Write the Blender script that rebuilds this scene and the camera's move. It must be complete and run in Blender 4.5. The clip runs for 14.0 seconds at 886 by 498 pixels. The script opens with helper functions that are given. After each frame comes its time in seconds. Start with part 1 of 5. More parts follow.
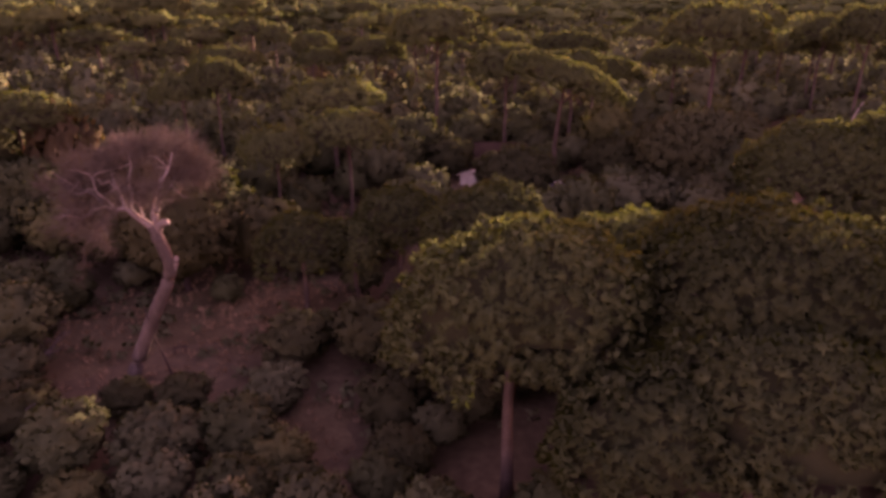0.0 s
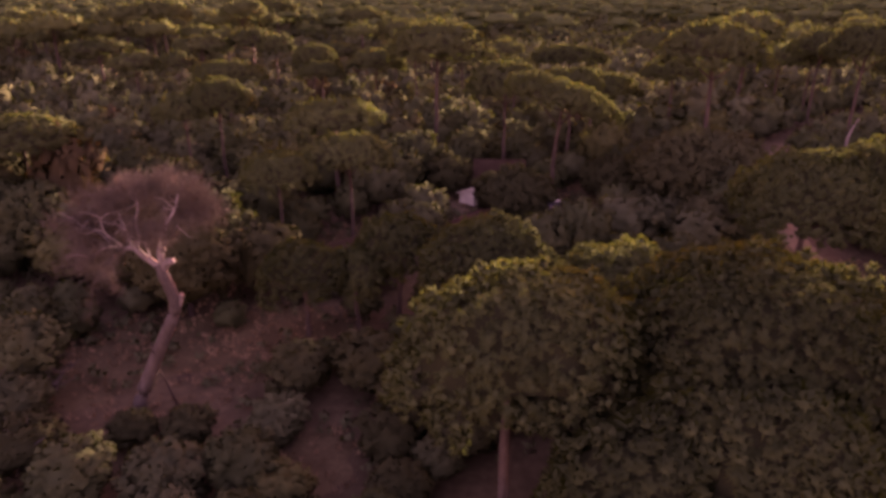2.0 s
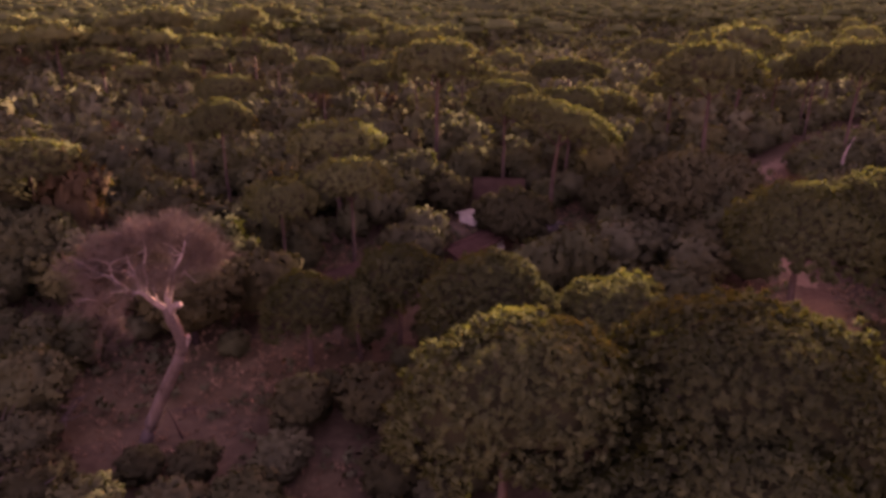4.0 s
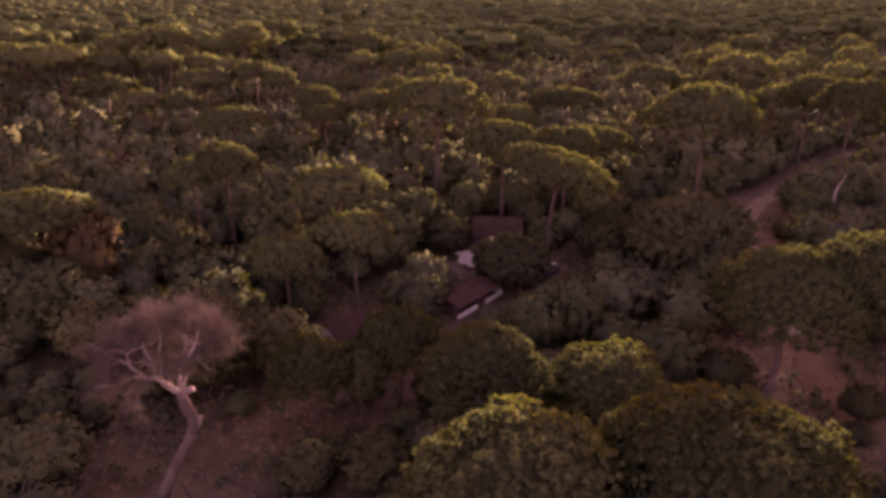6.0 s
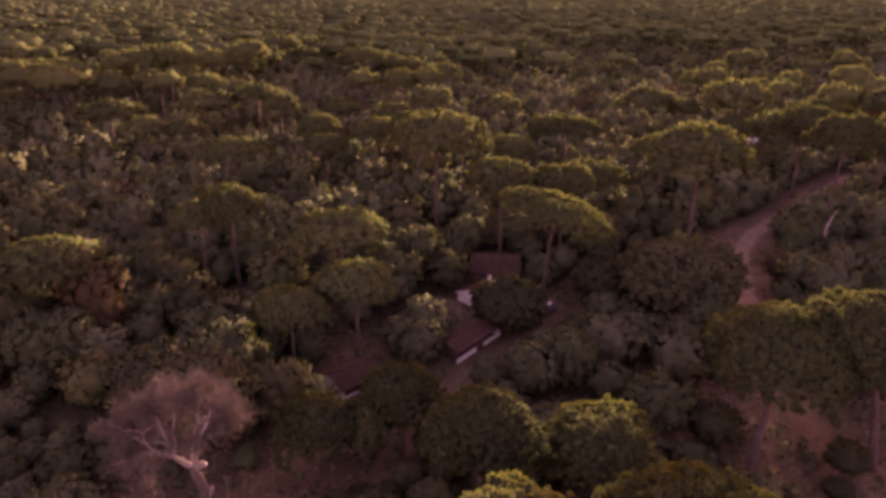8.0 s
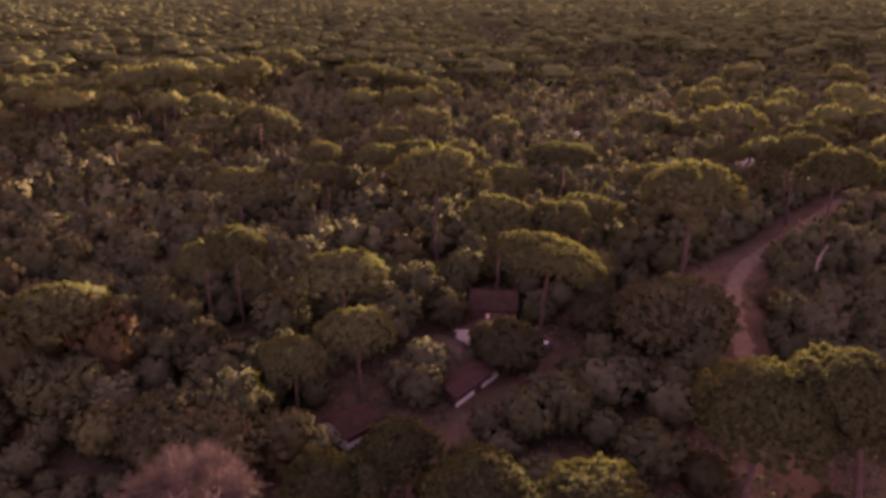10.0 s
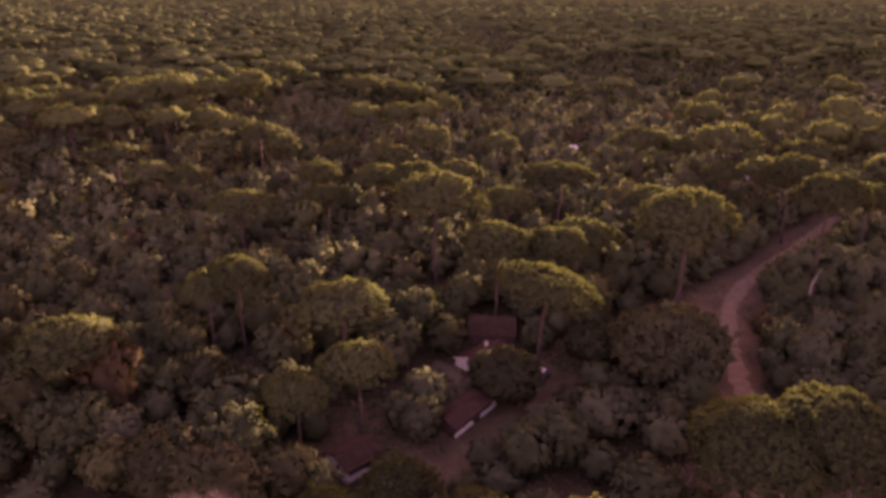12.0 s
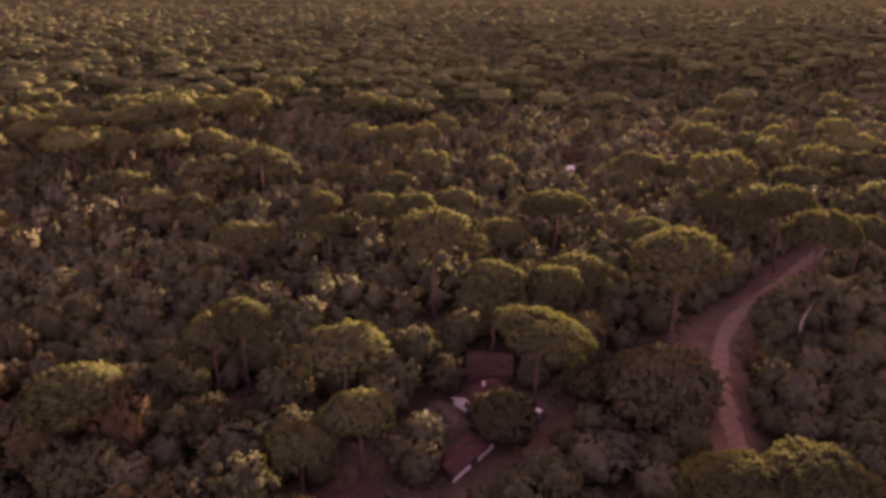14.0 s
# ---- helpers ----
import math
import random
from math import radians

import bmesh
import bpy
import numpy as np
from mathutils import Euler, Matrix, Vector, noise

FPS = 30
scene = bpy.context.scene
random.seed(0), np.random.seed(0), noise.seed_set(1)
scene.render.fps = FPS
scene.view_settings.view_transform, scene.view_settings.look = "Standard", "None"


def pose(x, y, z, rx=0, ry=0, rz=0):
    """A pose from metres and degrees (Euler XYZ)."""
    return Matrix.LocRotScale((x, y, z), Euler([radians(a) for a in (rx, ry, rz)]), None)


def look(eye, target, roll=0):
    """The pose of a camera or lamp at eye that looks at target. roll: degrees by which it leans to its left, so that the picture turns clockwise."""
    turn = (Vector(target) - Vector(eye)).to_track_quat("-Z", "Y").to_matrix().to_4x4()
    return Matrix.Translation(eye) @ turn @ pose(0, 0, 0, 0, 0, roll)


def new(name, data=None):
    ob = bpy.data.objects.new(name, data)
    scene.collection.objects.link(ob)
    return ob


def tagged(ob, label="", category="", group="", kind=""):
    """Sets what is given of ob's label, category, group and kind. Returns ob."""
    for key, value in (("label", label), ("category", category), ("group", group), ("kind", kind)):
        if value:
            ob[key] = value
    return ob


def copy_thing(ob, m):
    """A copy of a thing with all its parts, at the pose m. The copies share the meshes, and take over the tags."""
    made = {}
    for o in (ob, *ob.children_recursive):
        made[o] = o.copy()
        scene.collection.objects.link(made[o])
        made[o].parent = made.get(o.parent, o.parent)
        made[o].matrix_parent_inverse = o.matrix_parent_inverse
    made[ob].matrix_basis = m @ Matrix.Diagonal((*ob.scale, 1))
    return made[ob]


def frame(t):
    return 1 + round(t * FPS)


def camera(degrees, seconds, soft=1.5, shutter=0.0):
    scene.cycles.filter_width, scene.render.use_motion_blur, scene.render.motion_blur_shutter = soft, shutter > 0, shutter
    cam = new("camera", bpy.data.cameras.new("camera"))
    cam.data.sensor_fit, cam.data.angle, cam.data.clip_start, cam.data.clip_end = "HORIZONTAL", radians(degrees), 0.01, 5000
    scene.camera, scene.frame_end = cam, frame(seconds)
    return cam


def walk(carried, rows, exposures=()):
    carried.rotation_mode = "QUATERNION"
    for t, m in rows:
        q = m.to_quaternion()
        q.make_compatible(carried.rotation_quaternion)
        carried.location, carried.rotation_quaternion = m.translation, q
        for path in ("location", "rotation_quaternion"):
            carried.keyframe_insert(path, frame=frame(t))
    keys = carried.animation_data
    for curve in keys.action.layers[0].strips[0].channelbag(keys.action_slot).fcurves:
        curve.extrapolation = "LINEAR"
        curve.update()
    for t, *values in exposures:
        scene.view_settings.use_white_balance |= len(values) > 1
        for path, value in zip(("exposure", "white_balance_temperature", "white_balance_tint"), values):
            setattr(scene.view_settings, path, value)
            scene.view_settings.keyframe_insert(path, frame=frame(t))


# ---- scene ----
cam = camera(67.2, 14.0, soft=3.5)
METRES, EYE, TILT, LEAN, TURN = 40.0, 28.0, -21.4, 0.0, 0.0
ROWS = [
    (0.0, 0.0, 0.0, 0.0, 0.0, -0.0, -0.0),
    (0.5, 0.0024, -0.0042, 0.0083, 0.01, 0.01, -0.01),
    (1.0, 0.0037, -0.0117, 0.0227, 0.02, 0.02, -0.01),
    (1.5, 0.0038, -0.0195, 0.0402, 0.01, 0.04, -0.02),
    (2.0, 0.0025, -0.0289, 0.0639, 0.01, 0.04, -0.08),
    (2.5, 0.0019, -0.0366, 0.0861, 0.01, 0.03, -0.09),
    (5.0, 0.0006, -0.0858, 0.2136, -0.03, -0.03, -0.2),
    (5.5, 0.0003, -0.1061, 0.2647, -0.04, -0.03, -0.22),
    (6.0, 0.0009, -0.12, 0.3009, -0.04, -0.03, -0.22),
    (6.5, 0.0006, -0.1389, 0.3484, -0.05, -0.04, -0.2),
    (7.0, 0.0, -0.1537, 0.3855, -0.08, -0.02, -0.2),
    (7.5, 0.0, -0.1685, 0.4207, -0.08, -0.02, -0.2),
    (8.0, 0.0001, -0.1837, 0.4567, -0.09, -0.01, -0.2),
    (10.5, 0.0023, -0.2615, 0.6611, -0.13, -0.1, -0.11),
    (11.0, 0.0021, -0.2722, 0.6885, -0.15, -0.08, -0.1),
    (11.5, 0.0016, -0.28, 0.7075, -0.16, -0.08, -0.11),
    (12.0, 0.0012, -0.2949, 0.745, -0.19, -0.08, -0.1),
    (12.5, 0.0027, -0.3143, 0.7944, -0.22, -0.06, -0.09),
    (13.0, 0.0023, -0.3312, 0.8363, -0.25, -0.06, -0.06),
    (13.5, 0.0023, -0.3513, 0.8866, -0.29, -0.07, -0.06),
    (14.0, 0.0021, -0.3662, 0.9297, -0.3, -0.07, -0.04),
]
walk(cam, [(t, pose(0, 0, EYE, TILT, LEAN, TURN) @ pose(METRES * x, METRES * y, METRES * z, 90 + pitch, roll, yaw)) for t, x, y, z, yaw, pitch, roll in ROWS], exposures=[(0.0, 3.2, 7000, 130), (14.0, 3.2, 7000, 130)])

# ---- light ----
SUN_AZ, SUN_EL = 21.5, 4.3          # degrees right of the walk's +y axis, degrees above the horizon
world = bpy.data.worlds.new("evening_sky")
scene.world = world
world.use_nodes = True
wn = world.node_tree.nodes
sky = wn.new("ShaderNodeTexSky")
sky.sky_type = "NISHITA"
sky.sun_disc = False
sky.sun_elevation = radians(SUN_EL)
sky.sun_rotation = radians(SUN_AZ)
sky.air_density, sky.dust_density, sky.ozone_density = 1.0, 2.0, 1.0
wn["Background"].inputs["Strength"].default_value = 0.175
rose = wn.new("ShaderNodeMix")            # evening haze: the whole sky a little rosy
rose.data_type, rose.blend_type = "RGBA", "MULTIPLY"
rose.inputs["Factor"].default_value = 1.0
rose.inputs[7].default_value = (1.0, 0.675, 0.555, 1)
world.node_tree.links.new(sky.outputs["Color"], rose.inputs[6])
world.node_tree.links.new(rose.outputs[2], wn["Background"].inputs["Color"])

sun = new("sun", bpy.data.lights.new("sun", "SUN"))
sun.data.energy, sun.data.angle, sun.data.color = 3.1, radians(3.0), (0.97, 1.0, 0.5)
az, el = radians(SUN_AZ), radians(SUN_EL)
sun.matrix_world = look((0, 0, 120), (-math.sin(az) * math.cos(el) * 100, -math.cos(az) * math.cos(el) * 100, 120 - math.sin(el) * 100))


# ---- materials ----
def material(name):
    m = bpy.data.materials.new(name)
    m.use_nodes = True
    return m, m.node_tree.nodes, m.node_tree.links


def ramp_of(nodes, stops):
    r = nodes.new("ShaderNodeValToRGB")
    while len(r.color_ramp.elements) < len(stops):
        r.color_ramp.elements.new(0.5)
    for e, (p, c) in zip(r.color_ramp.elements, stops):
        e.position, e.color = p, (*c, 1)
    return r


def foliage(name, dark, mid, light, sheen=0.0, through_leaf=0.3, island=0.14, grain=5.0):
    """Leaves: colour varies by tree, by clump and by grain; part of the light goes through the leaf."""
    m, n, l = material(name)
    p = n["Principled BSDF"]
    info, geo, tc = n.new("ShaderNodeObjectInfo"), n.new("ShaderNodeNewGeometry"), n.new("ShaderNodeTexCoord")
    big, fine = n.new("ShaderNodeTexNoise"), n.new("ShaderNodeTexNoise")
    big.inputs["Scale"].default_value, big.inputs["Detail"].default_value = 0.35, 3
    fine.inputs["Scale"].default_value, fine.inputs["Detail"].default_value = grain, 4
    l.new(geo.outputs["Position"], big.inputs["Vector"])
    l.new(tc.outputs["Object"], fine.inputs["Vector"])
    def mul(a, k, add=None):
        x = n.new("ShaderNodeMath")
        x.operation = "MULTIPLY_ADD"
        l.new(a, x.inputs[0])
        x.inputs[1].default_value = k
        if add is None:
            x.inputs[2].default_value = 0
        else:
            l.new(add, x.inputs[2])
        return x.outputs[0]
    tone = n.new("ShaderNodeAttribute")
    tone.attribute_name = "tone"
    s = mul(info.outputs["Random"], 0.36)
    s = mul(tone.outputs["Fac"], 0.36, s)
    s = mul(geo.outputs["Random Per Island"], island, s)
    s = mul(big.outputs["Fac"], 0.42, s)
    s = mul(fine.outputs["Fac"], 0.25, s)
    r = ramp_of(n, [(0.15, dark), (0.6, mid), (1.0, light)])
    l.new(s, r.inputs["Fac"])
    l.new(r.outputs["Color"], p.inputs["Base Color"])
    p.inputs["Roughness"].default_value = 0.8
    p.inputs["Specular IOR Level"].default_value = sheen
    t = n.new("ShaderNodeBsdfTranslucent")
    warm = n.new("ShaderNodeMix")
    warm.data_type, warm.blend_type = "RGBA", "MULTIPLY"
    warm.inputs["Factor"].default_value = 1.0
    l.new(r.outputs["Color"], warm.inputs[6])
    warm.inputs[7].default_value = (2.0, 2.2, 0.6, 1)
    l.new(warm.outputs[2], t.inputs["Color"])
    mix = n.new("ShaderNodeMixShader")
    mix.inputs["Fac"].default_value = through_leaf
    l.new(p.outputs[0], mix.inputs[1])
    l.new(t.outputs[0], mix.inputs[2])
    l.new(mix.outputs[0], n["Material Output"].inputs["Surface"])
    return m


def rough(name, stops, scale, rough_value=0.9, bump=0.4, stretch=(1, 1, 1), detail=8, fine_scale=None, metal=0.0):
    """A weathered surface: two noises through a colour ramp, with relief."""
    m, n, l = material(name)
    p = n["Principled BSDF"]
    tc, mp = n.new("ShaderNodeTexCoord"), n.new("ShaderNodeMapping")
    mp.inputs["Scale"].default_value = stretch
    l.new(tc.outputs["Object"], mp.inputs["Vector"])
    a, b = n.new("ShaderNodeTexNoise"), n.new("ShaderNodeTexNoise")
    a.inputs["Scale"].default_value, a.inputs["Detail"].default_value = scale, detail
    b.inputs["Scale"].default_value, b.inputs["Detail"].default_value = fine_scale or scale * 9, 6
    l.new(mp.outputs[0], a.inputs["Vector"])
    l.new(mp.outputs[0], b.inputs["Vector"])
    x = n.new("ShaderNodeMath")
    x.operation = "MULTIPLY_ADD"
    l.new(b.outputs["Fac"], x.inputs[0])
    x.inputs[1].default_value = 0.45
    y = n.new("ShaderNodeMath")
    y.operation = "MULTIPLY"
    l.new(a.outputs["Fac"], y.inputs[0])
    y.inputs[1].default_value = 0.55
    l.new(y.outputs[0], x.inputs[2])
    r = ramp_of(n, stops)
    l.new(x.outputs[0], r.inputs["Fac"])
    l.new(r.outputs["Color"], p.inputs["Base Color"])
    p.inputs["Roughness"].default_value, p.inputs["Metallic"].default_value = rough_value, metal
    p.inputs["Specular IOR Level"].default_value = 0.5 if rough_value < 0.5 else 0.06
    bp = n.new("ShaderNodeBump")
    bp.inputs["Strength"].default_value = bump
    bp.inputs["Distance"].default_value = 0.06
    l.new(x.outputs[0], bp.inputs["Height"])
    l.new(bp.outputs[0], p.inputs["Normal"])
    return m


PINE = foliage("pine_needles", (0.03, 0.041, 0.017), (0.056, 0.076, 0.031), (0.098, 0.13, 0.046), through_leaf=0.2)
OAK = foliage("oak_leaves", (0.03, 0.04, 0.018), (0.05, 0.066, 0.03), (0.078, 0.099, 0.045), through_leaf=0.1)
OLIVE = foliage("olive_grey_leaves", (0.036, 0.046, 0.023), (0.061, 0.077, 0.038), (0.093, 0.113, 0.057), through_leaf=0.1)
DARK = foliage("dark_leaves_and_inner_shade", (0.02, 0.025, 0.012), (0.04, 0.048, 0.022), (0.07, 0.08, 0.036), through_leaf=0.08)
RUSSET = foliage("russet_leaves", (0.036, 0.032, 0.017), (0.06, 0.052, 0.026), (0.09, 0.076, 0.036), through_leaf=0.14)
YELLOW = foliage("yellowing_leaves", (0.04, 0.05, 0.02), (0.068, 0.082, 0.032), (0.108, 0.122, 0.046), through_leaf=0.14)
FAR = foliage("far_canopy", (0.022, 0.033, 0.013), (0.042, 0.062, 0.023), (0.072, 0.102, 0.036), island=0.3, through_leaf=0.06)
BLEACHED = rough("bleached_limb_wood", [(0.25, (0.085, 0.077, 0.06)), (0.5, (0.175, 0.16, 0.128)), (0.75, (0.31, 0.29, 0.24))], 1.6, stretch=(1, 1, 0.3), bump=0.6, rough_value=0.8)
BARK = rough("pine_bark", [(0.25, (0.026, 0.022, 0.016)), (0.5, (0.06, 0.05, 0.037)), (0.75, (0.115, 0.097, 0.073))], 2.2, stretch=(1, 1, 0.35), bump=0.8)
OAKBARK = rough("dark_bark", [(0.3, (0.022, 0.018, 0.015)), (0.7, (0.07, 0.055, 0.045))], 3.0, stretch=(1, 1, 0.3), bump=0.8)
DEADWOOD = rough("bleached_dead_wood", [(0.25, (0.034, 0.031, 0.024)), (0.5, (0.07, 0.064, 0.05)), (0.75, (0.14, 0.13, 0.105))], 1.6, stretch=(1, 1, 0.3), bump=0.7, rough_value=0.8)
TWIG = rough("dry_twigs", [(0.3, (0.062, 0.056, 0.038)), (0.7, (0.108, 0.097, 0.066))], 0.8, bump=0.0)
SOIL = rough("dry_forest_soil", [(0.28, (0.028, 0.026, 0.014)), (0.45, (0.05, 0.044, 0.024)), (0.58, (0.072, 0.063, 0.034)), (0.75, (0.115, 0.104, 0.057))], 0.09, bump=0.6, fine_scale=1.3)
CLEARING = rough("reddish_dry_ground", [(0.3, (0.034, 0.03, 0.014)), (0.5, (0.058, 0.051, 0.025)), (0.72, (0.097, 0.088, 0.044))], 0.22, bump=0.6, fine_scale=2.5)
SAND = rough("sandy_track", [(0.3, (0.066, 0.06, 0.034)), (0.5, (0.102, 0.093, 0.054)), (0.75, (0.15, 0.138, 0.083))], 0.5, bump=0.5, fine_scale=4)
MEADOW = rough("green_farm_field", [(0.3, (0.06, 0.085, 0.03)), (0.5, (0.1, 0.13, 0.05)), (0.7, (0.16, 0.17, 0.075))], 0.006, bump=0.2, fine_scale=0.3, stretch=(0.4, 1, 1))
GRASS = rough("dry_grass_blades", [(0.3, (0.14, 0.11, 0.06)), (0.7, (0.28, 0.22, 0.12))], 0.4, bump=0.0)
LIME = rough("whitewashed_plaster", [(0.25, (0.33, 0.35, 0.26)), (0.5, (0.52, 0.55, 0.43)), (0.8, (0.69, 0.73, 0.58))], 0.9, bump=0.2, rough_value=0.85)
TILE = rough("weathered_clay_tile", [(0.25, (0.03, 0.021, 0.014)), (0.5, (0.056, 0.036, 0.024)), (0.78, (0.094, 0.066, 0.043))], 0.8, bump=0.4, rough_value=0.85)
BROWNTILE = rough("brown_lichened_tile", [(0.25, (0.024, 0.017, 0.012)), (0.5, (0.044, 0.032, 0.021)), (0.78, (0.075, 0.058, 0.036))], 0.8, bump=0.4, rough_value=0.9)
WOOD_AND_SHADE = rough("dark_timber_and_shade", [(0.3, (0.035, 0.025, 0.02)), (0.7, (0.1, 0.07, 0.05))], 2.0, stretch=(1, 1, 0.2), bump=0.4)
METAL = rough("dull_car_paint", [(0.3, (0.05, 0.052, 0.05)), (0.7, (0.075, 0.078, 0.074))], 0.6, bump=0.02, rough_value=0.3)
RUBBER = rough("black_rubber", [(0.3, (0.012, 0.012, 0.012)), (0.7, (0.03, 0.03, 0.03))], 4.0, bump=0.2)


def glass():
    m, n, l = material("dark_window_glass")
    p = n["Principled BSDF"]
    p.inputs["Base Color"].default_value = (0.02, 0.022, 0.025, 1)
    p.inputs["Roughness"].default_value = 0.06
    return m


GLASS = glass()


# ---- mesh tools ----
def mesh_of(name, v, f, mat, smooth=None, normals=None):
    """A mesh out of vertex rows and triangle rows."""
    v, f = np.asarray(v, np.float32), np.asarray(f, np.int32)
    me = bpy.data.meshes.new(name)
    me.vertices.add(len(v))
    me.vertices.foreach_set("co", v.ravel())
    me.loops.add(f.size)
    me.loops.foreach_set("vertex_index", f.ravel())
    me.polygons.add(len(f))
    me.polygons.foreach_set("loop_start", np.arange(0, f.size, 3, dtype=np.int32))
    me.polygons.foreach_set("loop_total", np.full(len(f), 3, np.int32))
    if smooth is not None:
        me.polygons.foreach_set("use_smooth", np.broadcast_to(np.asarray(smooth, bool), (len(f),)).copy())
    me.update(calc_edges=True)
    if normals is not None:          # soft foliage: each spray is shaded as part of its round clump
        me.attributes.new("custom_normal", "FLOAT_VECTOR", "POINT").data.foreach_set("vector", np.asarray(normals, np.float32).ravel())
    me.materials.append(mat)
    return me


def part_of(name, me, parent, label=""):
    ob = new(name, me)
    ob.parent = parent
    if label:
        tagged(ob, label)
    return ob


def part(name, bm, mat, parent, label=""):
    me = bpy.data.meshes.new(name)
    bm.normal_update()
    bm.to_mesh(me)
    bm.free()
    me.materials.append(mat)
    return part_of(name, me, parent, label)


def ico(sub):
    bm = bmesh.new()
    bmesh.ops.create_icosphere(bm, subdivisions=sub, radius=1)
    v = np.array([x.co[:] for x in bm.verts])
    f = np.array([[x.index for x in g.verts] for g in bm.faces])
    bm.free()
    return v, f


ICO1, ICO2 = ico(1), ico(2)


def join(*pieces):
    """Joins (vertices, faces, third): the third is a normal for each vertex, or one flag for all."""
    vs, fs, ns, k = [], [], [], 0
    for v, f, n in pieces:
        vs.append(v)
        fs.append(f + k)
        if not np.isscalar(n):
            ns.append(n)
        k += len(v)
    return np.concatenate(vs), np.concatenate(fs), np.concatenate(ns) if ns else True


def unit(a):
    return a / (np.linalg.norm(a, axis=-1, keepdims=True) + 1e-9)


def blobs(rng, pos, size, flat=0.8, shape=ICO1, rugged=0.22):
    """Rugged lumps of foliage at pos. Returns vertices, faces and normals."""
    bv, bf = shape
    m, n = len(pos), len(bv)
    yaw = rng.uniform(0, 6.28, m)
    c, s = np.cos(yaw), np.sin(yaw)
    q = bv[None] * (1 + rng.normal(0, rugged, (m, n, 1)))
    x = q[..., 0] * c[:, None] - q[..., 1] * s[:, None]
    y = q[..., 0] * s[:, None] + q[..., 1] * c[:, None]
    w = np.stack([x, y, q[..., 2] * flat], -1)
    v = w * size[:, None, None] + pos[:, None]
    f = (bf[None] + (np.arange(m) * n)[:, None, None]).reshape(-1, 3)
    return v.reshape(-1, 3), f, unit(w / np.array([1, 1, flat * flat])).reshape(-1, 3)


def facing(v, d, nrm):
    """Triangles v (.., 3, 3) turned to face d; all corners of each take the normal nrm."""
    g = np.cross(v[..., 1, :] - v[..., 0, :], v[..., 2, :] - v[..., 0, :])
    back = (g * d).sum(-1) < 0
    w = v.copy()
    w[back, 1], w[back, 2] = v[back, 2], v[back, 1]
    w = w.reshape(-1, 3)
    return w, np.arange(len(w)).reshape(-1, 3), np.repeat(nrm.reshape(-1, 3), 3, axis=0)


def needles(rng, pos, size, out, k, long=1.25, wide=0.17, up=0.3, soft=0.45, root=0.35):
    """Tufts: k pointed sprays that stand out of each clump on its outer side."""
    m = len(pos)
    d = rng.normal(0, 1, (m, k, 3)) + out[:, None] * 1.0
    d[..., 2] += up
    d = unit(d)
    w = unit(np.cross(d, rng.normal(0, 1, (m, k, 3))))
    s = size[:, None, None]
    ln = rng.uniform(0.75, 1.15, (m, k, 1)) * long
    base = pos[:, None] + d * s * root
    tip = pos[:, None] + d * s * ln
    v = np.stack([base - w * s * wide, base + w * s * wide, tip], 2)
    nrm = unit(d * (1 - soft) + out[:, None] * soft + rng.normal(0, 0.08, (m, k, 3)))
    return facing(v, d + out[:, None], nrm)


def leaves(rng, pos, size, out, k, leaf=0.38, soft=0.4):
    """Leaf sprays: k tilted triangles on the outer shell of each clump."""
    m = len(pos)
    d = rng.normal(0, 1, (m, k, 3)) + out[:, None] * 1.1
    d[..., 2] += 0.25
    d = unit(d)
    s = size[:, None, None]
    c = pos[:, None] + d * s * rng.uniform(0.5, 1.2, (m, k, 1))
    a = unit(rng.normal(0, 1, (m, k, 3)) + d * 0.35)
    b = unit(np.cross(a, d + rng.normal(0, 0.5, (m, k, 3))))
    q = s * leaf * rng.uniform(0.6, 1.3, (m, k, 1))
    v = np.stack([c - a * q * 0.6 - b * q * 0.55, c - a * q * 0.6 + b * q * 0.55, c + a * q], 2)
    nrm = unit(d * (1 - soft) + out[:, None] * soft + rng.normal(0, 0.08, (m, k, 3)))
    return facing(v, d, nrm)


def tube(points, radii, sides=8, wobble=0.0, rng=None):
    """A tapered limb through points."""
    p = np.asarray(points, float)
    r = np.asarray(radii, float)
    t = np.gradient(p, axis=0)
    t /= np.linalg.norm(t, axis=1, keepdims=True)
    ref = np.where(np.abs(t[:, 2:3]) > 0.9, [[1.0, 0, 0]], [[0, 0, 1.0]])
    u = np.cross(t, ref)
    u /= np.linalg.norm(u, axis=1, keepdims=True)
    w = np.cross(t, u)
    a = np.linspace(0, 2 * np.pi, sides, endpoint=False)
    rr = r[:, None] * (1 + (rng.normal(0, wobble, (len(p), sides)) if wobble else 0))
    v = p[:, None] + rr[..., None] * (np.cos(a)[None, :, None] * u[:, None] + np.sin(a)[None, :, None] * w[:, None])
    n = len(p)
    f = []
    for i in range(n - 1):
        for j in range(sides):
            a0, a1 = i * sides + j, i * sides + (j + 1) % sides
            f += [(a0, a1, a1 + sides), (a0, a1 + sides, a0 + sides)]
    v = np.concatenate([v.reshape(-1, 3), p[:1], p[-1:]])
    for j in range(sides):
        f.append(((j + 1) % sides, j, n * sides))
        f.append(((n - 1) * sides + j, (n - 1) * sides + (j + 1) % sides, n * sides + 1))
    return v, np.array(f), True


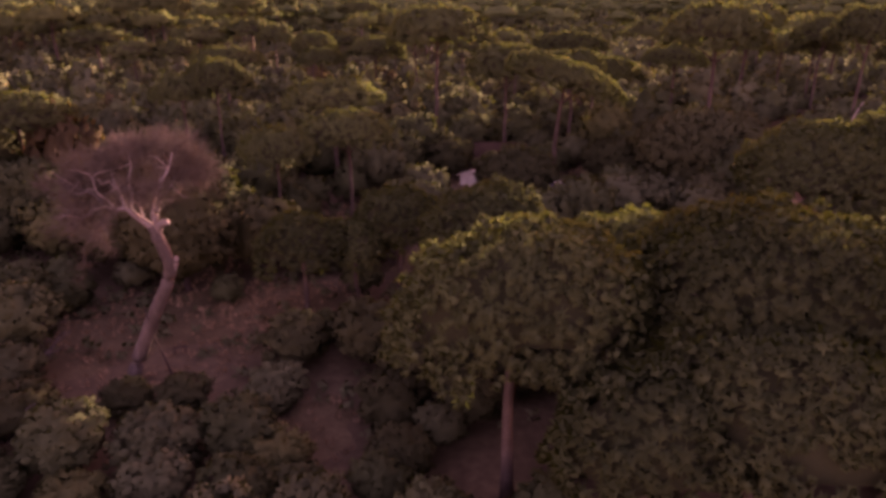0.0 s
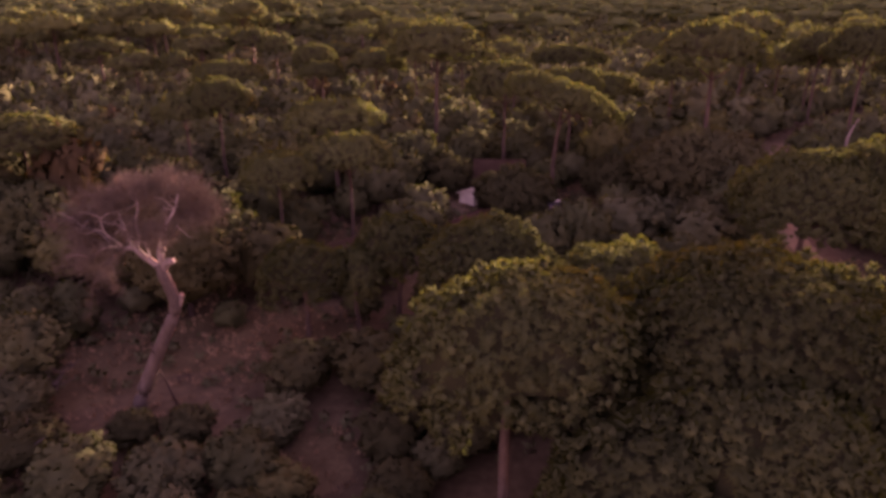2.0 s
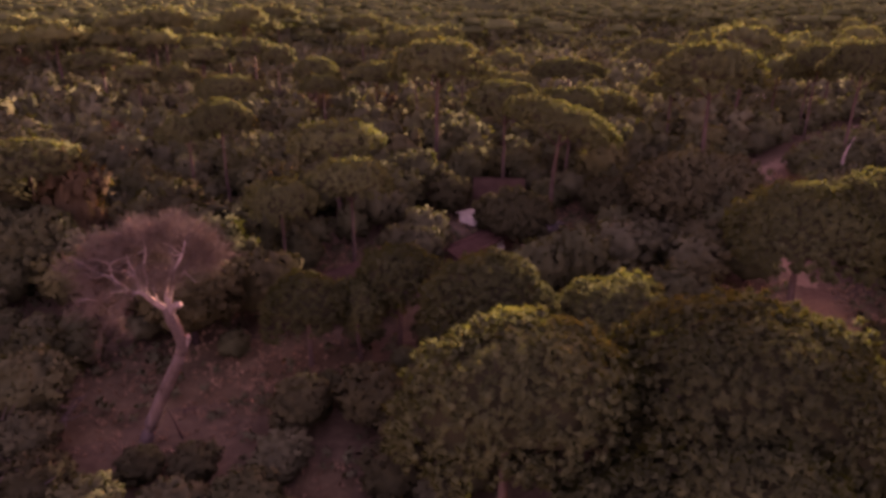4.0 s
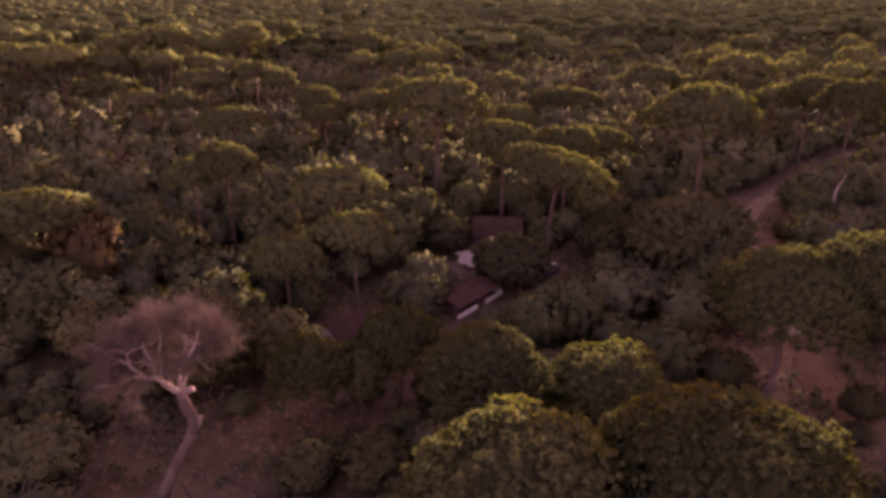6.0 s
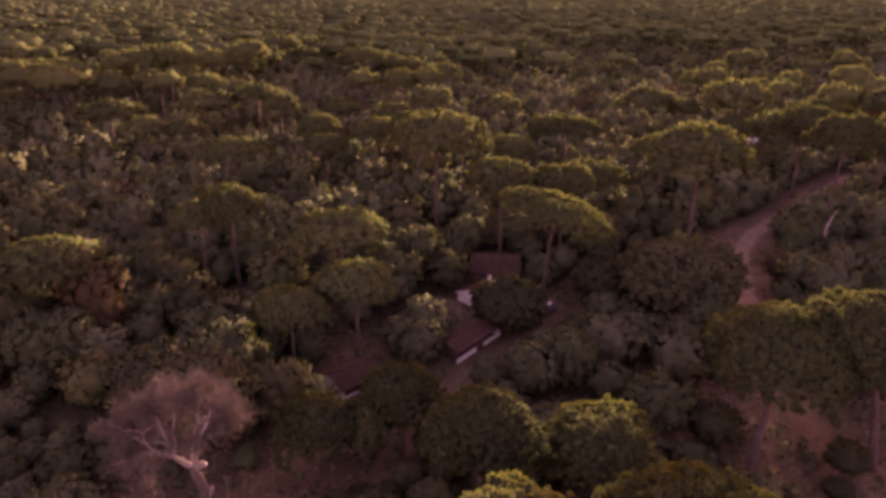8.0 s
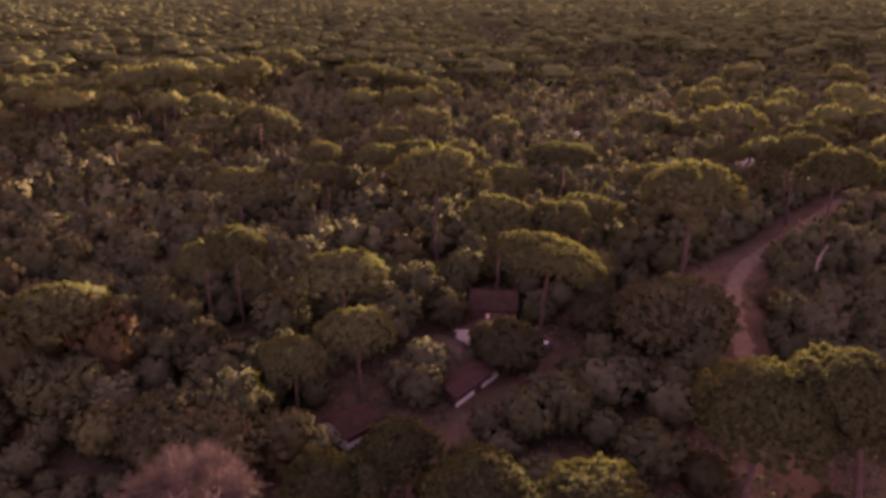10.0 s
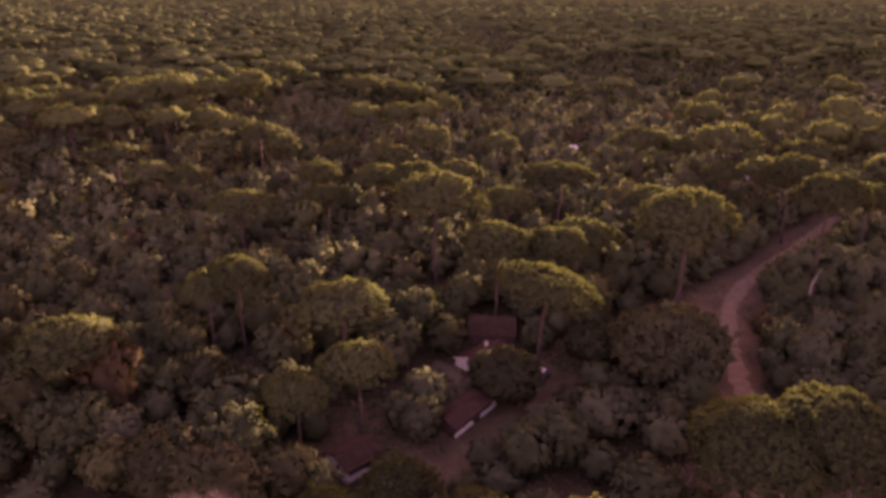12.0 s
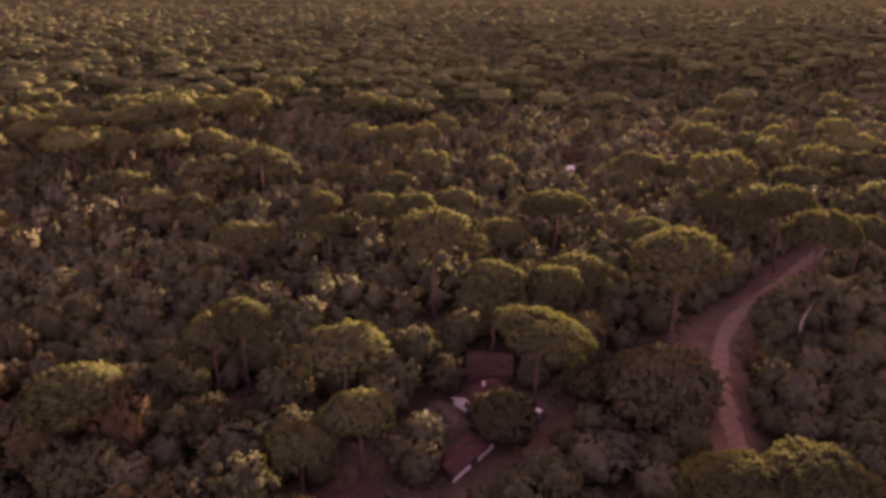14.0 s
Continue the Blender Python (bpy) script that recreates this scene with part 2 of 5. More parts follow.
def bend(a, b, n, sag, rng, jitter=0.0):
    """Points from a to b with a bow and some jitter."""
    a, b = np.array(a, float), np.array(b, float)
    s = np.linspace(0, 1, n)[:, None]
    p = a + (b - a) * s + np.array(sag) * np.sin(np.pi * s)
    p[1:-1] += rng.normal(0, jitter, (n - 2, 3)) if n > 2 else 0
    return p


# ---- crowns ----
def dome_grid(rings, sectors):
    """Rings of an umbrella dome as (u, turn, under) rows with its faces; the last ring and point close it from below."""
    us = [0.16 + 0.84 * (i / (rings - 1)) ** 0.8 for i in range(rings)]
    a = np.arange(sectors) * 6.2832 / sectors
    u = np.concatenate([[0.0], np.repeat(us + [0.72], sectors), [0.0]])
    fi = np.concatenate([[0.0], np.tile(a, rings + 1), [0.0]])
    under = np.concatenate([np.zeros(1 + rings * sectors), np.ones(sectors + 1)])
    last = len(u) - 1
    f = []
    for j in range(sectors):
        k = (j + 1) % sectors
        f.append((0, 1 + j, 1 + k))
        for i in range(rings):
            p, q = 1 + i * sectors, 1 + (i + 1) * sectors
            f += [(p + j, q + j, q + k), (p + j, q + k, p + k)]
        p = 1 + rings * sectors
        f.append((p + j, last, p + k))
    return u, fi, under, np.array(f)


def pine_crown(rng, R, H, bough, k, lobes=7, ragged=0.1, soft=0.5, form=0.6, cover=2.6, slant=0.0, depth=0.85):
    """Umbrella crown: base plane at z=0, dome to z=H. A closed lobed dome, rounded cushions of needles packed over it, and fine tufts on each cushion."""
    ang = rng.uniform(0, 6.28, lobes)
    rad = np.sqrt(rng.uniform(0.05, 0.8, lobes))
    lc = np.stack([np.cos(ang) * rad, np.sin(ang) * rad], 1)
    ph = rng.uniform(0, 6.28, 3)
    def place(u, fi):
        edge = 1 + ragged * (np.sin(2 * fi + ph[0]) + 0.7 * np.sin(3 * fi + ph[1]) + 0.5 * np.sin(5 * fi + ph[2]))
        x, y = u * np.cos(fi), u * np.sin(fi)
        d = np.min((x[:, None] - lc[:, 0]) ** 2 + (y[:, None] - lc[:, 1]) ** 2, axis=1)
        bump = np.clip(1 - d / 0.14, -0.7, 1)
        z = H * ((1 - np.clip(u, 0, 1) ** 2.4) ** 0.6 * 0.84 + 0.14 * bump * (1 - 0.5 * u))
        return np.stack([x * R * edge, y * R * edge, z - slant * x * R], 1)
    def outward(p):
        return unit(p / np.array([R, R, H]) - np.array([0, 0, 0.22]))
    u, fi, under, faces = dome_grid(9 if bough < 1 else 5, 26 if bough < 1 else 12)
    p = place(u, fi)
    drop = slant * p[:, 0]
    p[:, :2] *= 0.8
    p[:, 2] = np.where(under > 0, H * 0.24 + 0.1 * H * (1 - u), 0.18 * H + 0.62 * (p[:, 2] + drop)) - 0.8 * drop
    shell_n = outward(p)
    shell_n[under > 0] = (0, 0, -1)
    n_top, n_side = max(9, int(cover * (R / bough) ** 2)), max(9, int(cover * 1.5 * R * H / bough ** 2))
    nb = n_top + n_side
    i = np.arange(n_top)
    top = place(np.sqrt((i + 0.5) / n_top), i * 2.39996 + rng.normal(0, 0.05, n_top))
    rise, turn = rng.uniform(-0.12, 0.85, n_side), np.arange(n_side) * 2.39996
    side = place((1 - np.clip(rise, 0, 0.84) ** 1.67 / 0.75) ** 0.42, turn)
    hang = 0.1 + 0.09 * (np.sin(2 * turn + ph[1]) + np.sin(5 * turn + ph[0])) + 0.05 * np.sin(9 * turn + ph[2])
    side[:, 2] = np.where(rise < 0, H * hang * rise * 8, H * rise) - slant * side[:, 0]
    n_under = n_top // 3
    nb += n_under
    below = place(rng.uniform(0.35, 0.97, n_under), rng.uniform(0, 6.28, n_under))
    below[:, 2] = H * rng.uniform(0.0, 0.16, n_under) - slant * below[:, 0]
    centre = np.concatenate([top, side, below]) + rng.normal(0, 0.2 * bough, (nb, 3))
    size = bough * rng.uniform(0.4, 1.05, nb)
    dome = outward(centre)
    dome[-n_under:] = unit(dome[-n_under:] * np.array([1, 1, 0.4]) - np.array([0, 0, 0.6]))
    # boughs: groups of cushions stand out together, with deep creases between the groups
    heads = centre[rng.choice(nb, max(8, nb // 15), replace=False)]
    gap = np.min(((centre[:, None] - heads[None]) ** 2).sum(-1), axis=1) ** 0.5 / (bough * 2.8)
    centre = centre + dome * bough * (rng.normal(0, 0.3 * depth, nb) + 0.45 * depth - depth * np.clip(gap, 0, 1.1) ** 1.5)[:, None]
    cushion = blobs(rng, centre, size * 0.6, 0.85, ICO1, 0.2)
    lean_out = np.repeat(dome, len(ICO1[0]), axis=0)
    cushion = (cushion[0], cushion[1], unit(cushion[2] * (1 - form) + lean_out * form))
    tufts = needles(rng, centre, size, dome, k, long=1.3, wide=0.16, up=0.35, soft=soft, root=0.3)
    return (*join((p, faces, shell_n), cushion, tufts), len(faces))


def oak_crown(rng, R, H, n, r, k, droop=0.25, lobes=7, soft=0.4, leaf=0.2):
    """Broad-leaved crown: lobed ellipsoid, widest at a third of its height; base at z=0."""
    lobe_dir = rng.normal(0, 1, (lobes, 3))
    lobe_dir[:, 2] = np.abs(lobe_dir[:, 2]) * 0.8
    lobe_dir = unit(lobe_dir)
    i = np.arange(n)
    z = 1 - (i + 0.5) / n * (1.35 + droop)
    turn = i * 2.39996 + rng.uniform(0, 6.28)
    d = unit(np.stack([np.cos(turn) * np.sqrt(1 - z * z), np.sin(turn) * np.sqrt(1 - z * z), z], 1) + rng.normal(0, 0.12, (n, 3)))
    near = np.max(d @ lobe_dir.T, axis=1)
    rr = 0.66 + 0.3 * np.clip((near - 0.5) / 0.5, 0, 1) + rng.normal(0, 0.06, n)
    wide = np.array([R, R, H * 0.62])
    pos = d * rr[:, None] * wide + np.array([0, 0, H * 0.38])
    size = r * rng.uniform(0.7, 1.35, n)
    # leafy lumps over a closed heart, then the outer sprays
    heart = blobs(rng, np.array([[0, 0, H * 0.38]]), np.array([0.72]), 1.0, ICO2 if n > 20 else ICO1, 0.08)
    heart = ((heart[0] - np.array([0, 0, H * 0.38])) * wide + np.array([0, 0, H * 0.38]), heart[1], heart[2])
    lumps = blobs(rng, pos, size * 0.62, 0.95, ICO1, 0.22)
    lean_out = np.repeat(d, len(ICO1[0]), axis=0)
    lumps = (lumps[0], lumps[1], unit(lumps[2] * 0.4 + lean_out * 0.6))
    return join(heart, lumps, leaves(rng, pos, size, d, k, leaf=leaf, soft=soft))


def grouped(kind, label, category, group=""):
    e = new(kind)
    e.empty_display_size = 0.5
    return tagged(e, label, category, group)


def pine_thing(seed, R, top, base, bough, k, lean=(0, 0), trunk_r=0.35, limbs=0, label="", group="", sides=9, soft=0.5, form=0.6, ragged=0.1, slant=0.0, depth=0.85):
    """A stone pine: leaning trunk, limbs that fan out under the dome, and the dome itself. lean: where the dome's centre stands from the foot."""
    rng = np.random.default_rng(seed)
    e = grouped("stone_pine", label, "pine tree", group)
    H = (top - base) * 0.92
    zc = top - H
    tip = (lean[0] * 0.92, lean[1] * 0.92, zc + H * 0.35)
    bow = (rng.normal(0, 0.25) - lean[1] * 0.05, rng.normal(0, 0.25) + lean[0] * 0.05, 0)
    pts = bend((0, 0, -0.3), tip, 9, bow, rng, 0.05)
    rad = trunk_r * np.linspace(1.15, 0.55, 9)
    rad[0] *= 1.25
    trunk_pieces = [tube(pts, rad, sides, 0.05, rng)]
    for i in range(max(limbs, 4)):
        a = i * 6.28 / max(limbs, 4) + rng.uniform(-0.4, 0.4)
        st = pts[6 + i % 2]
        en = (lean[0] + math.cos(a) * R * 0.66, lean[1] + math.sin(a) * R * 0.66, zc + H * rng.uniform(0.3, 0.5))
        limb = tube(bend(st, en, 5, (0, 0, -0.35), rng, 0.08), trunk_r * np.linspace(0.42, 0.12, 5), 6)
        if limbs:
            part_of("limb", mesh_of("limb", limb[0], limb[1], BARK, np.ones(len(limb[1]))), e)
        else:
            trunk_pieces.append(limb)
    v, f, s = join(*trunk_pieces)
    part_of("trunk", mesh_of("trunk", v, f, BARK, s), e)
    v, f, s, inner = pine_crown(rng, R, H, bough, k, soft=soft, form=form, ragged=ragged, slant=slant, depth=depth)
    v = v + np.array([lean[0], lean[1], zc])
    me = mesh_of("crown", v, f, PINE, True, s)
    me.materials.append(DARK)          # inner shell coloured darker, to put shade in the gaps between cushions
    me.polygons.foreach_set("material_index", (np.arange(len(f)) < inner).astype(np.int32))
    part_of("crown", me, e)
    return e


def oak_thing(seed, R, top, n, r, k, mat, kind="holm_oak", label="", category="oak tree", group="", stem=0.22, stems=1, base=None, sides=6, lobes=6, soft=0.4, leaf=0.34):
    rng = np.random.default_rng(seed)
    e = grouped(kind, label, category, group)
    base = top * 0.18 if base is None else base
    pieces = []
    for i in range(stems):
        a = rng.uniform(0, 6.28)
        foot = (math.cos(a) * 0.25 * (stems > 1), math.sin(a) * 0.25 * (stems > 1), -0.2)
        head = (math.cos(a) * R * 0.3, math.sin(a) * R * 0.3, base + (top - base) * 0.45)
        p = bend(foot, head, 5, (0.1, 0.1, 0), rng, 0.06)
        pieces.append(tube(p, stem * np.linspace(1.1, 0.4, 5), sides))
        for j in range(3):
            b = a + rng.uniform(-1.6, 1.6)
            pieces.append(tube(bend(p[2 + j % 2], (math.cos(b) * R * 0.6, math.sin(b) * R * 0.6, base + (top - base) * rng.uniform(0.4, 0.7)), 4, (0, 0, 0.1), rng, 0.05), stem * np.linspace(0.5, 0.15, 4), 5))
    v, f, s = join(*pieces)
    part_of("trunk", mesh_of("trunk", v, f, OAKBARK, s), e)
    v, f, s = oak_crown(rng, R, (top - base), n, r, k, lobes=lobes, soft=soft, leaf=leaf)
    part_of("crown", mesh_of("crown", v + np.array([0, 0, base]), f, mat, True, s), e)
    return e


# ---- ground ----
def relief(x, y):
    """Gentle swell of the forest floor."""
    return 0.16 * np.sin(x * 0.11 + 1.3) * np.sin(y * 0.093) + 0.10 * np.sin(x * 0.23 + y * 0.19)


def lift(p):
    return float(relief(p[0], p[1]))


def sheet(xs, ys, height):
    gx, gy = np.meshgrid(xs, ys)
    v = np.stack([gx.ravel(), gy.ravel(), height(gx, gy).ravel()], 1)
    nx = len(xs)
    i = (np.arange(len(ys) - 1)[:, None] * nx + np.arange(nx - 1)[None]).ravel()
    f = np.concatenate([np.stack([i, i + 1, i + nx + 1], 1), np.stack([i, i + nx + 1, i + nx], 1)])
    return v, f


def graded(lo, hi, step, far):
    """Even steps from lo to hi, then steps that widen out to far on both sides."""
    mid = list(np.arange(lo, hi + step, step))
    d, out = step, 0.0
    outs = []
    while out < far:
        d *= 1.35
        out += d
        outs.append(out)
    return np.array([lo - o for o in reversed(outs)] + mid + [mid[-1] + o for o in outs])


v, f = sheet(graded(-80, 120, 2.0, 6000), graded(10, 200, 2.0, 6000), relief)
ground = tagged(new("ground", mesh_of("ground", v, f, SOIL, np.ones(len(f)))), "dry brown forest floor with leaf litter", "ground", kind="structure")


def strip(name, path, widths, mat, label, rise=0.05, ragged=0.25, seed=1):
    """A worn track along a path, with uneven edges, that follows the ground."""
    rng = np.random.default_rng(seed)
    p = np.array(path, float)
    w = np.array(widths, float)
    s = np.concatenate([[0], np.cumsum(np.linalg.norm(np.diff(p, axis=0), axis=1))])
    q = np.arange(0, s[-1], 1.0)
    def smooth(a):
        y = np.interp(q, s, a)
        k = np.ones(9) / 9
        return np.convolve(np.pad(y, 4, mode="edge"), k, "valid")
    c = np.stack([smooth(p[:, 0]), smooth(p[:, 1])], 1)
    ww = smooth(w) / 2
    t = np.gradient(c, axis=0)
    t /= np.linalg.norm(t, axis=1, keepdims=True)
    nrm = np.stack([-t[:, 1], t[:, 0]], 1)
    cols = np.linspace(-1, 1, 7)
    rows = []
    for a in cols:
        e = c + nrm * (ww * a + (rng.normal(0, ragged, len(c)) if abs(a) > 0.99 else 0))[:, None]
        rut = -0.03 * math.exp(-((abs(a) - 0.45) / 0.16) ** 2)
        z = relief(e[:, 0], e[:, 1]) + rise * (1 - 0.6 * abs(a) ** 4) + rut
        rows.append(np.stack([e[:, 0], e[:, 1], z], 1))
    v = np.stack(rows, 1).reshape(-1, 3)
    n = len(cols)
    i = (np.arange(len(c) - 1)[:, None] * n + np.arange(n - 1)[None]).ravel()
    f = np.concatenate([np.stack([i, i + n + 1, i + 1], 1), np.stack([i, i + n, i + n + 1], 1)])
    return tagged(new(name, mesh_of(name, v, f, mat, np.ones(len(f)))), label, name.replace("_", " "), kind="structure")


ROAD = [(42.5, 64), (44.6, 73), (46.6, 82), (48.5, 91.4), (51.5, 103), (54.8, 112.6), (58.8, 122), (65.2, 131), (74.2, 140.5), (86, 151.6), (108, 174), (136, 194)]
strip("road", ROAD[1:], [2.4, 2.8, 3.0, 3.0, 3.2, 3.4, 3.2, 3.0, 3.0, 3.0, 3.0], SAND, "pale sandy dirt road bending through the pines", rise=0.12)
LANE = [(-6, 64), (0, 71), (5.2, 76.9), (14.7, 87.1), (20.2, 93), (25, 98), (31, 106), (37, 112), (45, 117), (54, 121)]
strip("track", LANE, [3, 4, 4.6, 4.6, 4.4, 5, 6, 6, 6, 7], CLEARING, "reddish dirt track past the low houses", rise=0.09, seed=2)


def patch(name, cx, cy, rx, ry, turn, label, seed, rise=0.05, mat=None):
    """An uneven bare patch on the forest floor."""
    rng = np.random.default_rng(seed)
    n, rings = 40, 7
    ph = rng.uniform(0, 6.28, 4)
    a = np.linspace(0, 6.283, n, endpoint=False)
    edge = 1 + 0.13 * np.sin(2 * a + ph[0]) + 0.1 * np.sin(3 * a + ph[1]) + 0.07 * np.sin(7 * a + ph[2])
    ct, st = math.cos(radians(turn)), math.sin(radians(turn))
    vs = [(cx, cy, float(relief(cx, cy)) + rise)]
    for k in range(1, rings + 1):
        q = k / rings
        x, y = rx * q * edge * np.cos(a), ry * q * edge * np.sin(a)
        X, Y = cx + x * ct - y * st, cy + x * st + y * ct
        vs += list(zip(X, Y, relief(X, Y) + rise * (1 - 0.9 * q ** 4)))
    f = [(0, 1 + j, 1 + (j + 1) % n) for j in range(n)]
    for k in range(rings - 1):
        for j in range(n):
            p, q = 1 + k * n + j, 1 + k * n + (j + 1) % n
            f += [(p, p + n, q + n), (p, q + n, q)]
    return tagged(new(name, mesh_of(name, np.array(vs), np.array(f), mat or CLEARING, np.ones(len(f)))), label, "bare ground", kind="structure")


PATCHES = [(-24, 52, 10, 8.5, 20), (-8.8, 38, 3.0, 3.2, 0), (42, 60, 14, 13, 30), (-1.5, 88, 5.0, 10, -12), (-15, 57, 6, 5, 0), (28, 72, 7, 4, 0), (57, 121, 7, 11, -25), (-26, 70, 4, 8, 0), (-12, 82, 5, 5, 0), (25, 100, 6, 7, 30), (16, 66, 8, 4, 10)]
for i, (cx, cy, rx, ry, turn) in enumerate(PATCHES):
    patch("clearing", cx, cy, rx, ry, turn, "pale dusty yard beside the houses" if i == 3 else "bare reddish clearing with dry grass", 20 + i, rise=0.03 + 0.007 * i, mat=SAND if i == 3 else None)
patch("clearing", -21.6, 46.6, 4.6, 2.6, 5, "dusty leaf-strewn ground beside the dead tree", 41, rise=0.13, mat=SOIL)


# ---- pines seen near ----
HERO = [
    # foot, dome centre from the foot, top, base of the dome, radius, trunk radius
    ((3.75, 31.2), (0.95, 2.4), 16.7, 9.6, 6.9, 0.34),
    ((18.5, 31.5), (-0.6, 1.2), 17.5, 9.8, 9.0, 0.5),
    ((15.0, 26.0), (0.0, -0.5), 14.8, 8.5, 5.8, 0.35),
    ((9.6, 27.5), (0.2, -2.2), 12.4, 6.8, 4.6, 0.3),
    ((23.0, 28.0), (0.8, -0.8), 14.2, 8.0, 5.2, 0.35),
    ((3.7, 50.2), (0.2, 0.3), 14.0, 8.6, 5.3, 0.3),
    ((14.4, 51.2), (0.3, 0.4), 10.7, 6.8, 5.8, 0.32),
    ((32.2, 56.0), (3.3, 5.2), 16.6, 9.8, 7.6, 0.42),
    ((45.8, 57.5), (-1.3, 4.0), 18.2, 11.0, 7.4, 0.48),
    ((-4.4, 59.8), (0, 0), 10.9, 6.4, 4.0, 0.25),
    ((-12.6, 55.6), (0, 0), 9.3, 5.6, 4.2, 0.25),
    ((-8.0, 57.0), (0, 0), 8.4, 4.8, 3.2, 0.22),
    ((16.4, 98.0), (0.7, -3.4), 19.2, 15.2, 7.4, 0.34),
]
HERO_LABEL = "tall stone pine with a dense tufted umbrella crown, sunlit on top"
for i, (foot, lean, top, base, R, tr) in enumerate(HERO):
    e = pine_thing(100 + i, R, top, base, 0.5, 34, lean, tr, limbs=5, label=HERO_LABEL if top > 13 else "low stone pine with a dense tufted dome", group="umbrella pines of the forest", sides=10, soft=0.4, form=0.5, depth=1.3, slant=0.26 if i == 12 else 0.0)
    e.location = (foot[0], foot[1], lift(foot))

# ---- pines and oaks in the wood: one tree of each build, then copies ----
plan = {}


def stand(key, x, y, R, top, yaw=None):
    plan.setdefault(key, []).append((x, y, R, top, yaw))


rng = np.random.default_rng(7)
PINES = [
    # x, y, top, radius
    (-46.2, 146, 16.6, 7.0), (-27.6, 156, 15.4, 5.4), (-38.5, 100, 16, 4.6), (-33.7, 101.5, 18.4, 5.2), (-15.4, 94.3, 15.9, 7.2), (-11.4, 79.3, 14.6, 4.9),
    (-18.4, 73, 13.8, 4.4), (-52.8, 82.5, 15.8, 7.0), (-0.9, 129.0, 25.0, 8.9), (15.6, 148, 16.8, 5.6), (29.8, 165, 18.4, 8.6), (49.5, 147.5, 17, 6.4),
    (44.9, 115.0, 25.7, 9.4), (10.6, 115.0, 19.4, 7.0), (21.5, 115.5, 18.2, 6.2), (79.8, 130.2, 25.0, 6.8), (99, 146, 18.2, 6.4), (79.5, 182.2, 24.5, 9.6), (86, 157, 22.4, 6.2),
    (107, 190, 18.4, 8), (88.6, 165, 18.2, 5.6), (150, 238, 18.5, 9.4), (-6.5, 155, 21, 6.2), (4.7, 171, 17.2, 5.5), (-30, 201, 16, 6.2), (-58, 213, 18.6, 8), (-72, 207, 17.4, 8.4),
    (-66, 171, 15.8, 4.6), (-93, 186.5, 17.6, 8), (-29, 252, 18.6, 6.6), (-122, 219, 22.6, 9), (-109, 226, 20.5, 8.5), (-96, 232, 20.6, 7.4), (-107, 269, 27, 10), (-118, 262, 25, 11),
    (-83, 292, 27, 8.5), (-78, 330, 26, 8.5), (-35, 304, 23, 9), (62, 205, 19, 8), (120, 172, 18.5, 7), (-138, 205, 19, 8),
]
